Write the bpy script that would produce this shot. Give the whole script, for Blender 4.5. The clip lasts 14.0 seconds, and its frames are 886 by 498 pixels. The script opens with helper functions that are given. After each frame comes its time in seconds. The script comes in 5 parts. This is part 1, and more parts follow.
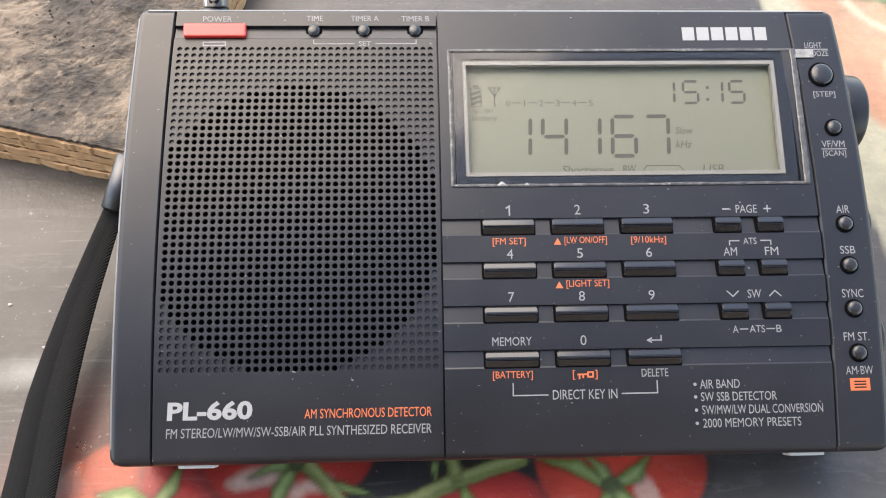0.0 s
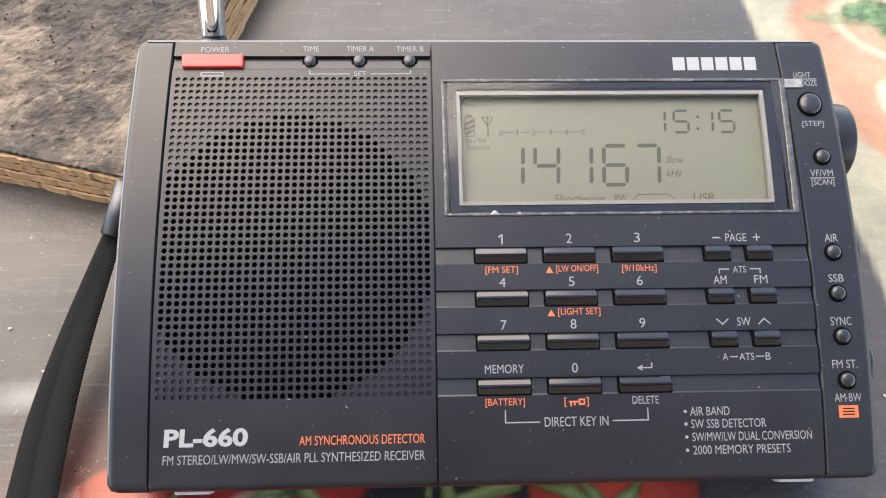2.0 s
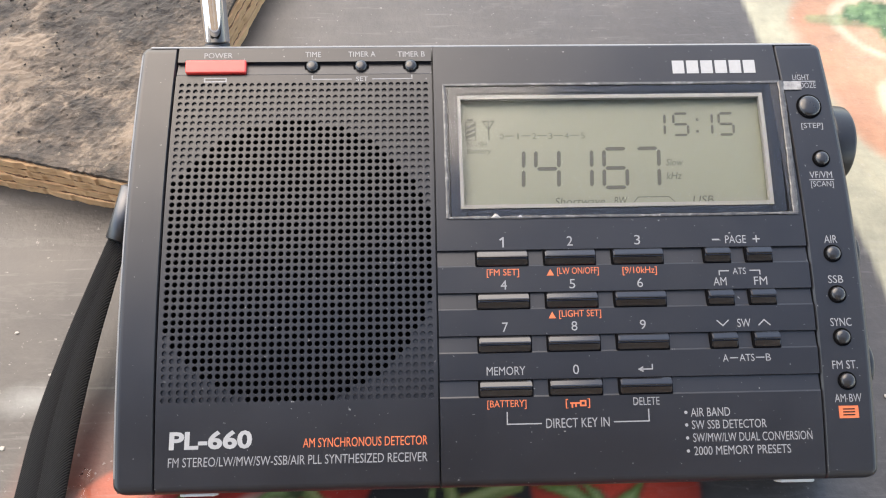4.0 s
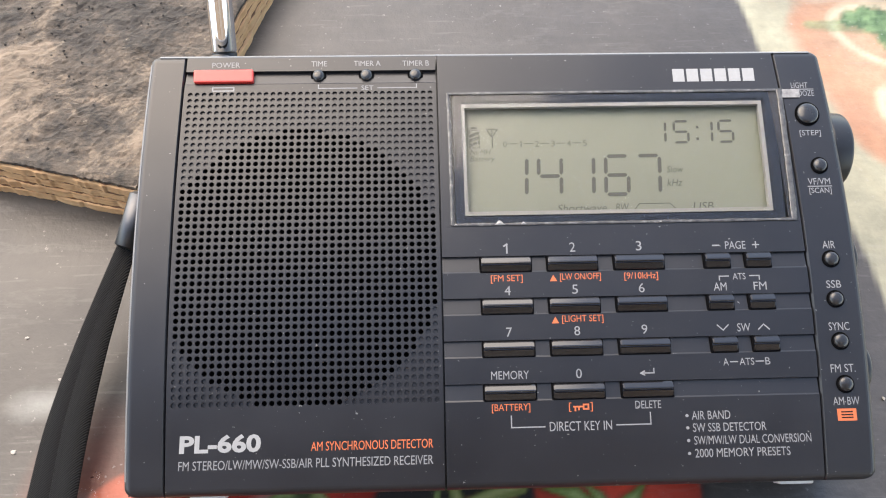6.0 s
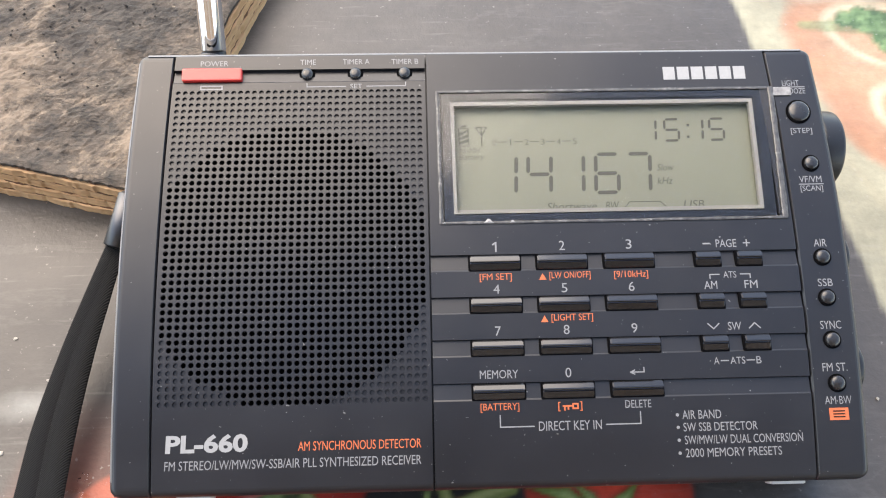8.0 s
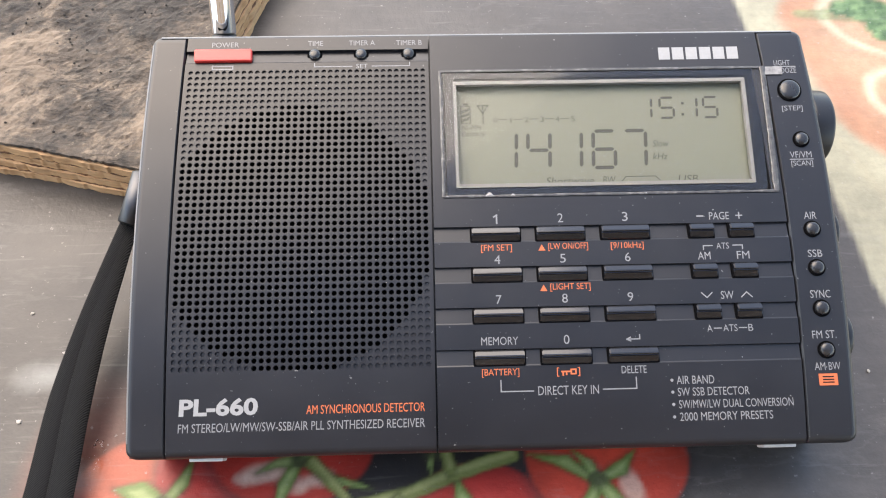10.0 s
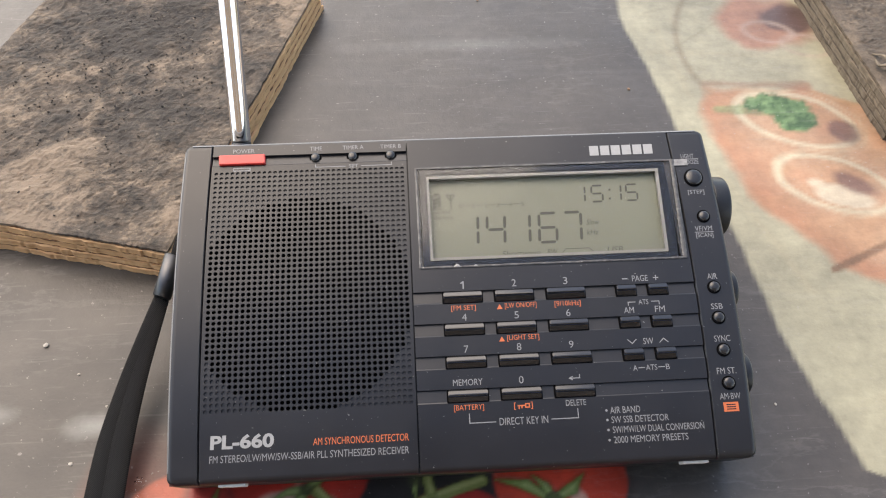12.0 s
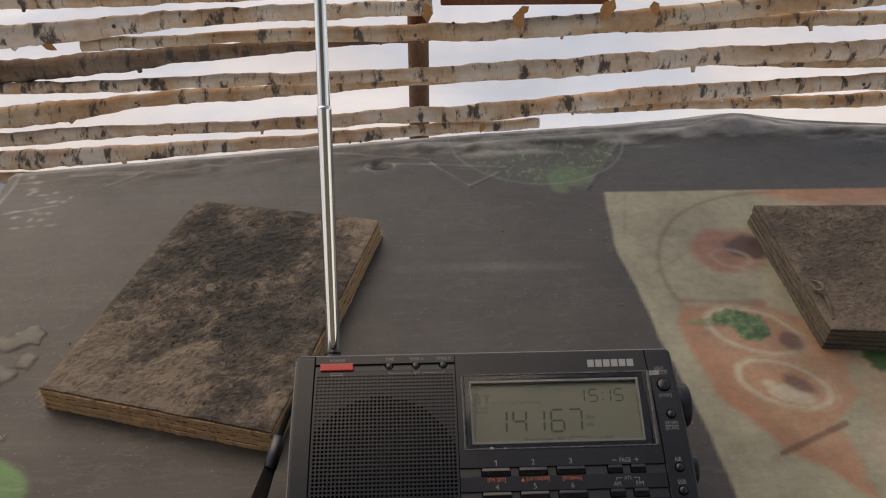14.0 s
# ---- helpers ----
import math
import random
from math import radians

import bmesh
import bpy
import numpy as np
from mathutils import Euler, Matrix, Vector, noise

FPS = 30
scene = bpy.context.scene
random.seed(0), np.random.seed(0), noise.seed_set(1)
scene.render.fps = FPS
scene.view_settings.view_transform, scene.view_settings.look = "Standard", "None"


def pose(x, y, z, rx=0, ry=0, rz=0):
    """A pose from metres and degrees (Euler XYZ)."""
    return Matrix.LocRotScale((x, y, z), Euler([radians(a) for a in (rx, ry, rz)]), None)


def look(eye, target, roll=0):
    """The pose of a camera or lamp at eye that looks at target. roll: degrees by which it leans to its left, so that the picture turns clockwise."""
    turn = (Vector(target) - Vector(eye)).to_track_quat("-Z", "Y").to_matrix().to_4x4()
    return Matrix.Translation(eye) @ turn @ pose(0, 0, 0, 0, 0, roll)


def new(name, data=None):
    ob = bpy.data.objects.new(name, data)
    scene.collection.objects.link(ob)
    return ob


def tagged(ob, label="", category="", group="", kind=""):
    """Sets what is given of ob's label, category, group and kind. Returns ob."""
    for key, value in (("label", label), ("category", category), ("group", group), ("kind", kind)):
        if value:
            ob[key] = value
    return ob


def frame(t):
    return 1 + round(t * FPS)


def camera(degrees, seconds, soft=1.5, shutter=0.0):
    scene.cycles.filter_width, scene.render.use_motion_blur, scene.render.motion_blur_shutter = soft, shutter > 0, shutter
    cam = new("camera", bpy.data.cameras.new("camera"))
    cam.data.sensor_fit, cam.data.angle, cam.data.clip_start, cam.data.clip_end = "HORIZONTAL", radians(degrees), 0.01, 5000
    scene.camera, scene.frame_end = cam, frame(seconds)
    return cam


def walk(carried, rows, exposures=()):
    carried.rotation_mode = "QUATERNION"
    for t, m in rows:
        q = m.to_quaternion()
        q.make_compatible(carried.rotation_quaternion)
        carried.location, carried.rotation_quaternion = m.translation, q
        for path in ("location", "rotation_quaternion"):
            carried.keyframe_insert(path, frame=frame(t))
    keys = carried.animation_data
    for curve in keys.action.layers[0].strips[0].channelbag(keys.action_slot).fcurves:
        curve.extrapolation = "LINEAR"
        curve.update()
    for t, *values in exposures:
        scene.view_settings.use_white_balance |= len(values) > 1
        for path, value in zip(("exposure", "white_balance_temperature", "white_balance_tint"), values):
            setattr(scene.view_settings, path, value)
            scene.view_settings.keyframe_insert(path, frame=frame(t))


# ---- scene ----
# camera and its way: seconds, place, turn
cam = camera(56.46, 14.0, soft=1.1)
PATH = [
    (0.0, -0.02247, -0.11500, 0.21746, 32.633, -1.675, -1.802),
    (0.5, -0.02280, -0.11387, 0.21786, 32.835, -1.677, -1.671),
    (1.0, -0.02411, -0.11354, 0.22037, 32.958, -1.581, -1.653),
    (1.5, -0.02317, -0.11289, 0.22157, 33.121, -1.641, -1.655),
    (2.0, -0.02056, -0.11255, 0.22255, 33.238, -1.605, -1.722),
    (2.5, -0.02040, -0.11139, 0.22318, 33.128, -1.544, -1.765),
    (3.0, -0.01965, -0.11194, 0.22246, 33.225, -1.367, -1.746),
    (5.5, -0.02069, -0.11421, 0.22785, 33.424, -1.068, -1.841),
    (6.0, -0.02113, -0.11406, 0.22795, 33.439, -1.101, -1.873),
    (6.5, -0.02041, -0.11415, 0.22733, 33.681, -1.034, -1.840),
    (7.0, -0.01875, -0.11409, 0.22612, 33.567, -1.028, -1.870),
    (7.5, -0.01756, -0.11504, 0.22643, 33.746, -0.904, -1.832),
    (8.0, -0.01785, -0.11504, 0.22585, 33.858, -0.978, -1.873),
    (10.5, -0.01793, -0.13074, 0.22896, 34.365, -0.688, -1.734),
    (11.0, -0.01863, -0.13460, 0.23014, 34.716, -0.814, -1.817),
    (11.5, -0.01982, -0.13925, 0.23388, 34.946, -1.104, -2.427),
    (12.0, -0.01680, -0.16145, 0.27034, 39.423, -0.721, -3.415),
    (12.5, -0.03233, -0.21362, 0.32442, 42.653, -0.387, -5.020),
    (13.0, -0.04485, -0.24644, 0.35942, 46.253, -0.079, -4.592),
    (13.5, -0.04958, -0.25128, 0.37336, 50.230, 0.601, -3.201),
    (14.0, -0.03241, -0.22682, 0.36550, 50.758, -0.387, -2.091),
]
EXPOSURE = [(0.0, 2.35, 8150, 12), (8.5, 2.35, 8150, 12), (11.0, 2.33, 8050, 13), (11.5, 2.29, 8100, 13), (12.0, 1.88, 8400, 13), (12.5, 1.27, 8550, 13), (13.0, 0.6, 9100, 14), (13.5, 0.32, 9300, 15), (14.0, 0.15, 9250, 15)]
walk(cam, [(r[0], pose(*r[1:])) for r in PATH], EXPOSURE)

# ---- light ----
world = bpy.data.worlds.new("winter_sky")
scene.world = world
world.use_nodes = True
wn = world.node_tree.nodes
sky = wn.new("ShaderNodeTexSky")
sky.sky_type, sky.sun_disc = "NISHITA", False
sky.sun_elevation, sky.sun_rotation = radians(52), radians(-41)
sky.dust_density = 1.0
wn["Background"].inputs["Strength"].default_value = 0.15
world.node_tree.links.new(sky.outputs["Color"], wn["Background"].inputs["Color"])
sun = new("sun", bpy.data.lights.new("sun", "SUN"))
sun.data.energy, sun.data.angle, sun.data.color = 1.0, radians(70), (1.0, 0.96, 0.9)
sun.matrix_world = look((-1.5, 1.7, 2.9), (0, 0, 0))

# ---- materials ----


class Nodes:
    """A small builder for node materials."""

    def __init__(self, name):
        self.mat = bpy.data.materials.new(name)
        self.mat.use_nodes = True
        self.tree = self.mat.node_tree
        self.bsdf = self.tree.nodes["Principled BSDF"]

    def add(self, kind, **values):
        node = self.tree.nodes.new(kind)
        for key, value in values.items():
            node.inputs[key.replace("_", " ")].default_value = value
        return node

    def link(self, a, b):
        self.tree.links.new(a, b)

    def coord(self, scale=(1, 1, 1)):
        tc = self.add("ShaderNodeTexCoord")
        mp = self.add("ShaderNodeMapping", Scale=scale)
        self.link(tc.outputs["Object"], mp.inputs["Vector"])
        return mp.outputs["Vector"]

    def noise(self, scale, detail=6.0, rough=0.6, stretch=(1, 1, 1)):
        n = self.add("ShaderNodeTexNoise", Scale=scale, Detail=detail, Roughness=rough)
        self.link(self.coord(stretch), n.inputs["Vector"])
        return n.outputs["Fac"]

    def ramp(self, fac, stops):
        r = self.add("ShaderNodeValToRGB")
        while len(r.color_ramp.elements) < len(stops):
            r.color_ramp.elements.new(0.5)
        for e, (p, c) in zip(r.color_ramp.elements, stops):
            e.position, e.color = p, (*c, 1)
        self.link(fac, r.inputs["Fac"])
        return r.outputs["Color"]

    def mix(self, fac, a, b, kind="MIX"):
        m = self.tree.nodes.new("ShaderNodeMix")
        m.data_type, m.blend_type = "RGBA", kind
        for value, socket in ((fac, m.inputs[0]), (a, m.inputs[6]), (b, m.inputs[7])):
            if isinstance(value, bpy.types.NodeSocket):
                self.link(value, socket)
            else:
                socket.default_value = value if isinstance(value, float) else (*value, 1)
        return m.outputs[2]

    def bump(self, fac, strength, distance):
        b = self.add("ShaderNodeBump", Strength=strength, Distance=distance)
        self.link(fac, b.inputs["Height"])
        if self.bsdf.inputs["Normal"].is_linked:
            self.link(self.bsdf.inputs["Normal"].links[0].from_socket, b.inputs["Normal"])
        self.link(b.outputs["Normal"], self.bsdf.inputs["Normal"])

    def colour(self, c):
        if isinstance(c, bpy.types.NodeSocket):
            self.link(c, self.bsdf.inputs["Base Color"])
        else:
            self.bsdf.inputs["Base Color"].default_value = (*c, 1)

    def rough(self, r, metal=0.0):
        if isinstance(r, bpy.types.NodeSocket):
            self.link(r, self.bsdf.inputs["Roughness"])
        else:
            self.bsdf.inputs["Roughness"].default_value = r
        self.bsdf.inputs["Metallic"].default_value = metal


def plain(name, c, rough=0.5, metal=0.0, grain=0.12, scale=900):
    n = Nodes(name)
    n.colour(n.mix(n.noise(scale, 3), [v * (1 - grain) for v in c], [min(1, v * (1 + grain)) for v in c]))
    n.rough(rough, metal)
    return n.mat


def dusty_plastic(name, c, rough):
    n = Nodes(name)
    specks = n.ramp(n.noise(1100, 2, 0.5), [(0.0, (0, 0, 0)), (0.735, (0, 0, 0)), (0.76, (1, 1, 1))])
    soft = n.ramp(n.noise(45, 5, 0.6), [(0.35, c), (0.7, [v * 1.25 + 0.002 for v in c])])
    n.colour(n.mix(specks, soft, (0.16, 0.155, 0.15)))
    n.rough(n.ramp(n.noise(30, 4), [(0.3, [rough - 0.05] * 3), (0.7, [rough + 0.08] * 3)]))
    n.bump(n.noise(5000, 2), 0.12, 0.0001)
    n.bsdf.inputs["Specular IOR Level"].default_value = 0.46
    return n.mat


M_CASE = dusty_plastic("black_satin_plastic", (0.0084, 0.0083, 0.01), 0.34)
M_SHELL = dusty_plastic("black_case_plastic", (0.0075, 0.008, 0.0095), 0.36)
M_KEY = plain("key_plastic", (0.007, 0.0073, 0.0085), 0.12)
M_KEY.node_tree.nodes["Principled BSDF"].inputs["Specular IOR Level"].default_value = 0.7
# pale grey that paints the sky's highlight onto the case edges
M_EDGE = plain("case_edge_highlight", (0.13, 0.13, 0.135), 0.28, 0.0, 0.35, 400)
M_BUTTON = plain("button_rubber", (0.016, 0.016, 0.017), 0.22)
M_DARK = plain("speaker_cloth", (0.004, 0.004, 0.0045), 0.9)
M_DARK.node_tree.nodes["Principled BSDF"].inputs["Specular IOR Level"].default_value = 0.0
M_RED = plain("red_plastic", (0.5, 0.035, 0.03), 0.35)
M_LINE = plain("grey_line", (0.12, 0.12, 0.117), 0.5)
M_WHITE = plain("white_print", (0.27, 0.27, 0.265), 0.55)
M_GREY = plain("grey_print", (0.2, 0.2, 0.203), 0.55)
M_ORANGE = plain("orange_print", (0.5, 0.115, 0.04), 0.55)
M_CHROME = plain("chrome", (0.88, 0.87, 0.86), 0.07, 1.0, 0.04, 300)
M_FERRULE = plain("brushed_metal", (0.085, 0.087, 0.092), 0.42, 1.0)
M_RUBBER = plain("white_rubber", (0.55, 0.54, 0.51), 0.6)
M_CRUMB = plain("pale_crumb", (0.34, 0.31, 0.27), 0.8)
M_BEZEL = plain("gloss_black", (0.006, 0.006, 0.007), 0.12)
M_SEGMENT = plain("lcd_ink", (0.022, 0.024, 0.02), 0.6)
M_FAINT = plain("lcd_faint_ink", (0.036, 0.039, 0.032), 0.6)

n = Nodes("lcd_glass")
n.colour(n.ramp(n.noise(18, 3, 0.5), [(0.3, (0.08, 0.088, 0.067)), (0.7, (0.09, 0.098, 0.075))]))
n.rough(0.5)
M_LCD = n.mat

n = Nodes("clear_film")
n.colour((1, 1, 1))
n.rough(0.03)
n.bsdf.inputs["Transmission Weight"].default_value = 1.0
n.bsdf.inputs["IOR"].default_value = 1.12
M_FILM = n.mat

n = Nodes("lifted_film_edge")
n.colour(n.ramp(n.noise(350, 5, 0.7), [(0.3, (0.03, 0.03, 0.03)), (0.55, (0.075, 0.073, 0.07)), (0.78, (0.25, 0.24, 0.23))]))
n.rough(0.25)
n.bump(n.noise(500, 4), 0.5, 0.0004)
M_FILM_EDGE = n.mat

n = Nodes("cloudy_film")
n.colour(n.ramp(n.noise(600, 4, 0.7), [(0.3, (0.13, 0.125, 0.12)), (0.7, (0.3, 0.29, 0.275))]))
n.rough(0.3)
M_FILM_TAB = n.mat

n = Nodes("woven_strap")
w = n.add("ShaderNodeTexWave", Scale=900.0, Distortion=1.2)
w.bands_direction = "DIAGONAL"
n.link(n.coord((1, -0.8, 0.6)), w.inputs["Vector"])
n.colour(n.mix(w.outputs["Fac"], (0.004, 0.004, 0.0045), (0.017, 0.017, 0.018)))
n.bump(w.outputs["Fac"], 0.9, 0.0006)
n.rough(0.75)
n.bsdf.inputs["Specular IOR Level"].default_value = 0.15
M_STRAP = n.mat

# printed oilcloth: the print is stored on the cloth
n = Nodes("printed_oilcloth")
ink = n.add("ShaderNodeVertexColor")
ink.layer_name = "print"
grain = n.ramp(n.noise(26, 8, 0.7, (1, 7, 1)), [(0.3, (0.92, 0.92, 0.92)), (0.7, (1.06, 1.055, 1.05))])
dirt = n.mix(1.0, n.ramp(n.noise(7, 8, 0.7), [(0.35, (0.6, 0.6, 0.61)), (0.65, (1.14, 1.14, 1.13))]), n.ramp(n.noise(170, 6, 0.7), [(0.3, (0.86, 0.86, 0.86)), (0.7, (1.11, 1.11, 1.11))]), "MULTIPLY")
c = n.mix(1.0, n.mix(1.0, ink.outputs["Color"], grain, "MULTIPLY"), dirt, "MULTIPLY")
specks = n.ramp(n.noise(420, 3, 0.6), [(0.66, (0, 0, 0)), (0.72, (1, 1, 1))])
scratches = n.ramp(n.noise(60, 4, 0.6, (0.7, 9, 1)), [(0.6, (0, 0, 0)), (0.7, (0.13, 0.13, 0.13))])
c = n.mix(scratches, c, (0.24, 0.225, 0.21))
creases = n.ramp(n.noise(9, 9, 0.62, (1, 3, 1)), [(0.485, (0, 0, 0)), (0.5, (0.1, 0.1, 0.1)), (0.515, (0, 0, 0))])
worn = n.ramp(n.noise(5, 3), [(0.45, (0, 0, 0)), (0.65, (1, 1, 1))])
c = n.mix(n.mix(1.0, creases, worn, "MULTIPLY"), c, (0.36, 0.34, 0.31))
n.colour(n.mix(n.mix(1.0, specks, (0.35, 0.35, 0.35), "MULTIPLY"), c, (0.3, 0.28, 0.26)))
n.rough(n.ramp(n.noise(20, 6, 0.7), [(0.3, (0.36, 0.36, 0.36)), (0.7, (0.5, 0.5, 0.5))]))
n.bsdf.inputs["Specular IOR Level"].default_value = 0.42
n.bump(n.noise(16, 4, 0.5), 0.35, 0.004)
n.bump(n.noise(600, 4, 0.6), 0.22, 0.0007)
M_CLOTH = n.mat


def weathered_wood(name, stretch, dark, centre=(0, 0), spread=(0.06, 0.055), tone=1.0):
    """Grey weathered veneer with a sooty field round centre."""
    n = Nodes(name)
    grain = n.ramp(n.noise(30, 8, 0.7, stretch), [(p, [v * tone for v in c]) for p, c in ((0.25, (0.155, 0.115, 0.082)), (0.5, (0.23, 0.172, 0.123)), (0.75, (0.31, 0.238, 0.172)))])
    tc = n.add("ShaderNodeTexCoord")
    mp = n.add("ShaderNodeMapping", Location=(-centre[0] / spread[0], -centre[1] / spread[1], 0), Scale=(1 / spread[0], 1 / spread[1], 0))
    n.link(tc.outputs["Object"], mp.inputs["Vector"])
    ln = n.tree.nodes.new("ShaderNodeVectorMath")
    ln.operation = "LENGTH"
    n.link(mp.outputs["Vector"], ln.inputs[0])
    field = n.ramp(ln.outputs["Value"], [(0.15, (0.27, 0.27, 0.27)), (0.6, (0.16, 0.16, 0.16)), (1.0, (-0.14, -0.14, -0.14))])
    blot = n.add("ShaderNodeMath")
    blot.operation = "ADD"
    patch = n.add("ShaderNodeMath")
    patch.operation = "ADD"
    n.link(field, blot.inputs[0])
    n.link(n.mix(0.5, n.ramp(n.noise(34, 9, 0.7), [(0.3, (0, 0, 0)), (0.7, (1, 1, 1))]), n.ramp(n.noise(120, 10, 0.8), [(0.3, (0, 0, 0)), (0.7, (1, 1, 1))])), patch.inputs[0])
    n.link(n.ramp(n.noise(17, 4, 0.55), [(0.38, (-0.12, -0.12, -0.12)), (0.64, (0.2, 0.2, 0.2))]), patch.inputs[1])
    n.link(patch.outputs["Value"], blot.inputs[1])
    soot = n.ramp(blot.outputs["Value"], [(0.54, (0, 0, 0)), (0.67, (dark * 0.6, dark * 0.6, dark * 0.6)), (0.9, (dark, dark, dark))])
    pits = n.ramp(n.noise(190, 5, 0.7), [(0.3, (0.48, 0.48, 0.48)), (0.47, (1, 1, 1))])
    pale = n.ramp(n.noise(300, 4, 0.7), [(0.66, (0, 0, 0)), (0.72, (0.5, 0.5, 0.5))])
    c = n.mix(1.0, n.mix(soot, grain, (0.042, 0.035, 0.029)), pits, "MULTIPLY")
    cracks = n.ramp(n.noise(26, 7, 0.65, stretch), [(0.47, (1, 1, 1)), (0.49, (0.6, 0.6, 0.6)), (0.5, (0.6, 0.6, 0.6)), (0.515, (1, 1, 1))])
    some = n.ramp(n.noise(14, 3), [(0.48, (0, 0, 0)), (0.6, (1, 1, 1))])
    c = n.mix(1.0, c, n.mix(some, (1, 1, 1), cracks), "MULTIPLY")
    n.colour(n.mix(pale, c, (0.42, 0.34, 0.24)))
    n.rough(0.85)
    n.bump(cracks, 0.5, 0.002)
    n.bump(n.noise(420, 8, 0.8), 0.7, 0.002)
    n.bump(n.noise(40, 6, 0.7, stretch), 0.35, 0.003)
    return n.mat


M_BOARD_TOP = weathered_wood("sooty_veneer", (1, 3, 1), 0.95, (-0.004, 0.022), (0.088, 0.085))
M_BOARD_TOP_B = weathered_wood("grey_veneer", (3, 1, 1), 0.6, (-0.02, 0.0), (0.13, 0.08), 0.72)


def ply_wood(name, a, b):
    n = Nodes(name)
    n.colour(n.ramp(n.noise(120, 8, 0.75, (0.25, 0.25, 5)), [(0.3, a), (0.7, b)]))
    n.rough(0.9)
    n.bump(n.noise(300, 6, 0.75, (0.4, 0.4, 4)), 0.6, 0.001)
    return n.mat


M_PLY_LIGHT = ply_wood("pale_ply", (0.44, 0.232, 0.108), (0.72, 0.45, 0.24))
M_PLY_DARK = ply_wood("dark_ply", (0.07, 0.033, 0.017), (0.23, 0.115, 0.058))
M_PLY_GREY = ply_wood("weathered_ply", (0.05, 0.038, 0.028), (0.2, 0.16, 0.115))
M_PLY_BLACK = ply_wood("rotten_ply", (0.02, 0.016, 0.013), (0.09, 0.07, 0.05))


def bark(name, base, alt, knots):
    n = Nodes(name)
    c = n.ramp(n.noise(9, 7, 0.65, (0.5, 2, 2)), [(0.3, base), (0.7, alt)])
    spots = n.ramp(n.noise(24, 5, 0.65, (1.5, 0.6, 0.6)), [(0.545, (0, 0, 0)), (0.62, (1, 1, 1))])
    stain = n.ramp(n.noise(5, 5, 0.7), [(0.4, (1, 1, 1)), (0.55, (0.85, 0.66, 0.5)), (0.7, (0.62, 0.42, 0.28))])
    c = n.mix(1.0, c, stain, "MULTIPLY")
    lines = n.ramp(n.noise(60, 5, 0.6, (2.4, 0.35, 0.35)), [(0.6, (0, 0, 0)), (0.7, (1, 1, 1))])
    c = n.mix(n.mix(1.0, lines, (0.75, 0.75, 0.75), "MULTIPLY"), c, [v * 0.35 for v in base])
    n.colour(n.mix(n.mix(1.0, spots, (knots, knots, knots), "MULTIPLY"), c, (0.045, 0.034, 0.028)))
    n.rough(0.8)
    n.bump(n.noise(50, 7, 0.7, (1, 3, 3)), 0.6, 0.004)
    return n.mat


M_BIRCH = bark("birch_bark", (0.6, 0.45, 0.335), (0.79, 0.67, 0.545), 0.9)
M_BIRCH_TAN = bark("tan_birch_bark", (0.5, 0.36, 0.24), (0.68, 0.54, 0.4), 0.85)
M_GRIT = plain("soot_grit", (0.035, 0.029, 0.024), 0.9, 0.0, 0.6, 200)
M_BIRCH_DARK = bark("brown_bark", (0.075, 0.048, 0.033), (0.3, 0.21, 0.145), 0.8)
M_POST = bark("dark_post_bark", (0.13, 0.078, 0.05), (0.24, 0.15, 0.1), 0.8)
M_KNOT = plain("birch_knot", (0.11, 0.078, 0.056), 0.85, 0.0, 0.6, 80)
M_RUST = bark("red_brown_board", (0.16, 0.05, 0.025), (0.27, 0.1, 0.055), 0.4)

n = Nodes("snow")
# pale blue patches paint soft drift shadows into the snow colour
n.colour(n.ramp(n.noise(1.2, 5, 0.6), [(0.38, (0.74, 0.85, 0.98)), (0.58, (0.95, 0.97, 1.0))]))
n.rough(0.7)
n.bump(n.noise(1.6, 3, 0.5), 0.35, 0.12)
M_SNOW = n.mat
M_WALL = bark("grey_plank", (0.15, 0.125, 0.105), (0.27, 0.235, 0.2), 0.3)
M_LEAF = plain("dry_leaf", (0.4, 0.165, 0.045), 0.6, 0.0, 0.4, 60)
M_TABLE = weathered_wood("table_wood", (1, 4, 1), 0.3)

# ---- mesh helpers ----


def finish(bm, name, material, parent=None, label="", smooth=False):
    me = bpy.data.meshes.new(name)
    bm.to_mesh(me)
    bm.free()
    me.materials.append(material)
    if smooth:
        for p in me.polygons:
            p.use_smooth = True
    ob = new(name, me)
    ob.parent = parent
    if label:
        ob["label"] = label
    return ob


def part(name, bm, material, parent, label="", smooth=False):
    return finish(bm, name, material, parent, label, smooth)


def box(x0, x1, y0, y1, z0, z1, bevel=0.0, seg=2, bm=None):
    bm = bm or bmesh.new()
    made = bmesh.ops.create_cube(bm, size=1, matrix=Matrix.Translation(((x0 + x1) / 2, (y0 + y1) / 2, (z0 + z1) / 2)) @ Matrix.Diagonal((x1 - x0, y1 - y0, z1 - z0, 1)))
    if bevel:
        edges = list({e for v in made["verts"] for e in v.link_edges})
        bmesh.ops.bevel(bm, geom=edges, offset=bevel, segments=seg, affect="EDGES", profile=0.6)
    return bm


def cylinder(r0, r1, depth, m, sides=32, bevel=0.0, bm=None):
    bm = bm or bmesh.new()
    made = bmesh.ops.create_cone(bm, cap_ends=True, segments=sides, radius1=r0, radius2=r1, depth=depth, matrix=m)
    if bevel:
        rims = [e for e in {e for v in made["verts"] for e in v.link_edges} if any(len(f.verts) > 4 for f in e.link_faces)]
        bmesh.ops.bevel(bm, geom=rims, offset=bevel, segments=3, affect="EDGES", profile=0.6)
    return bm


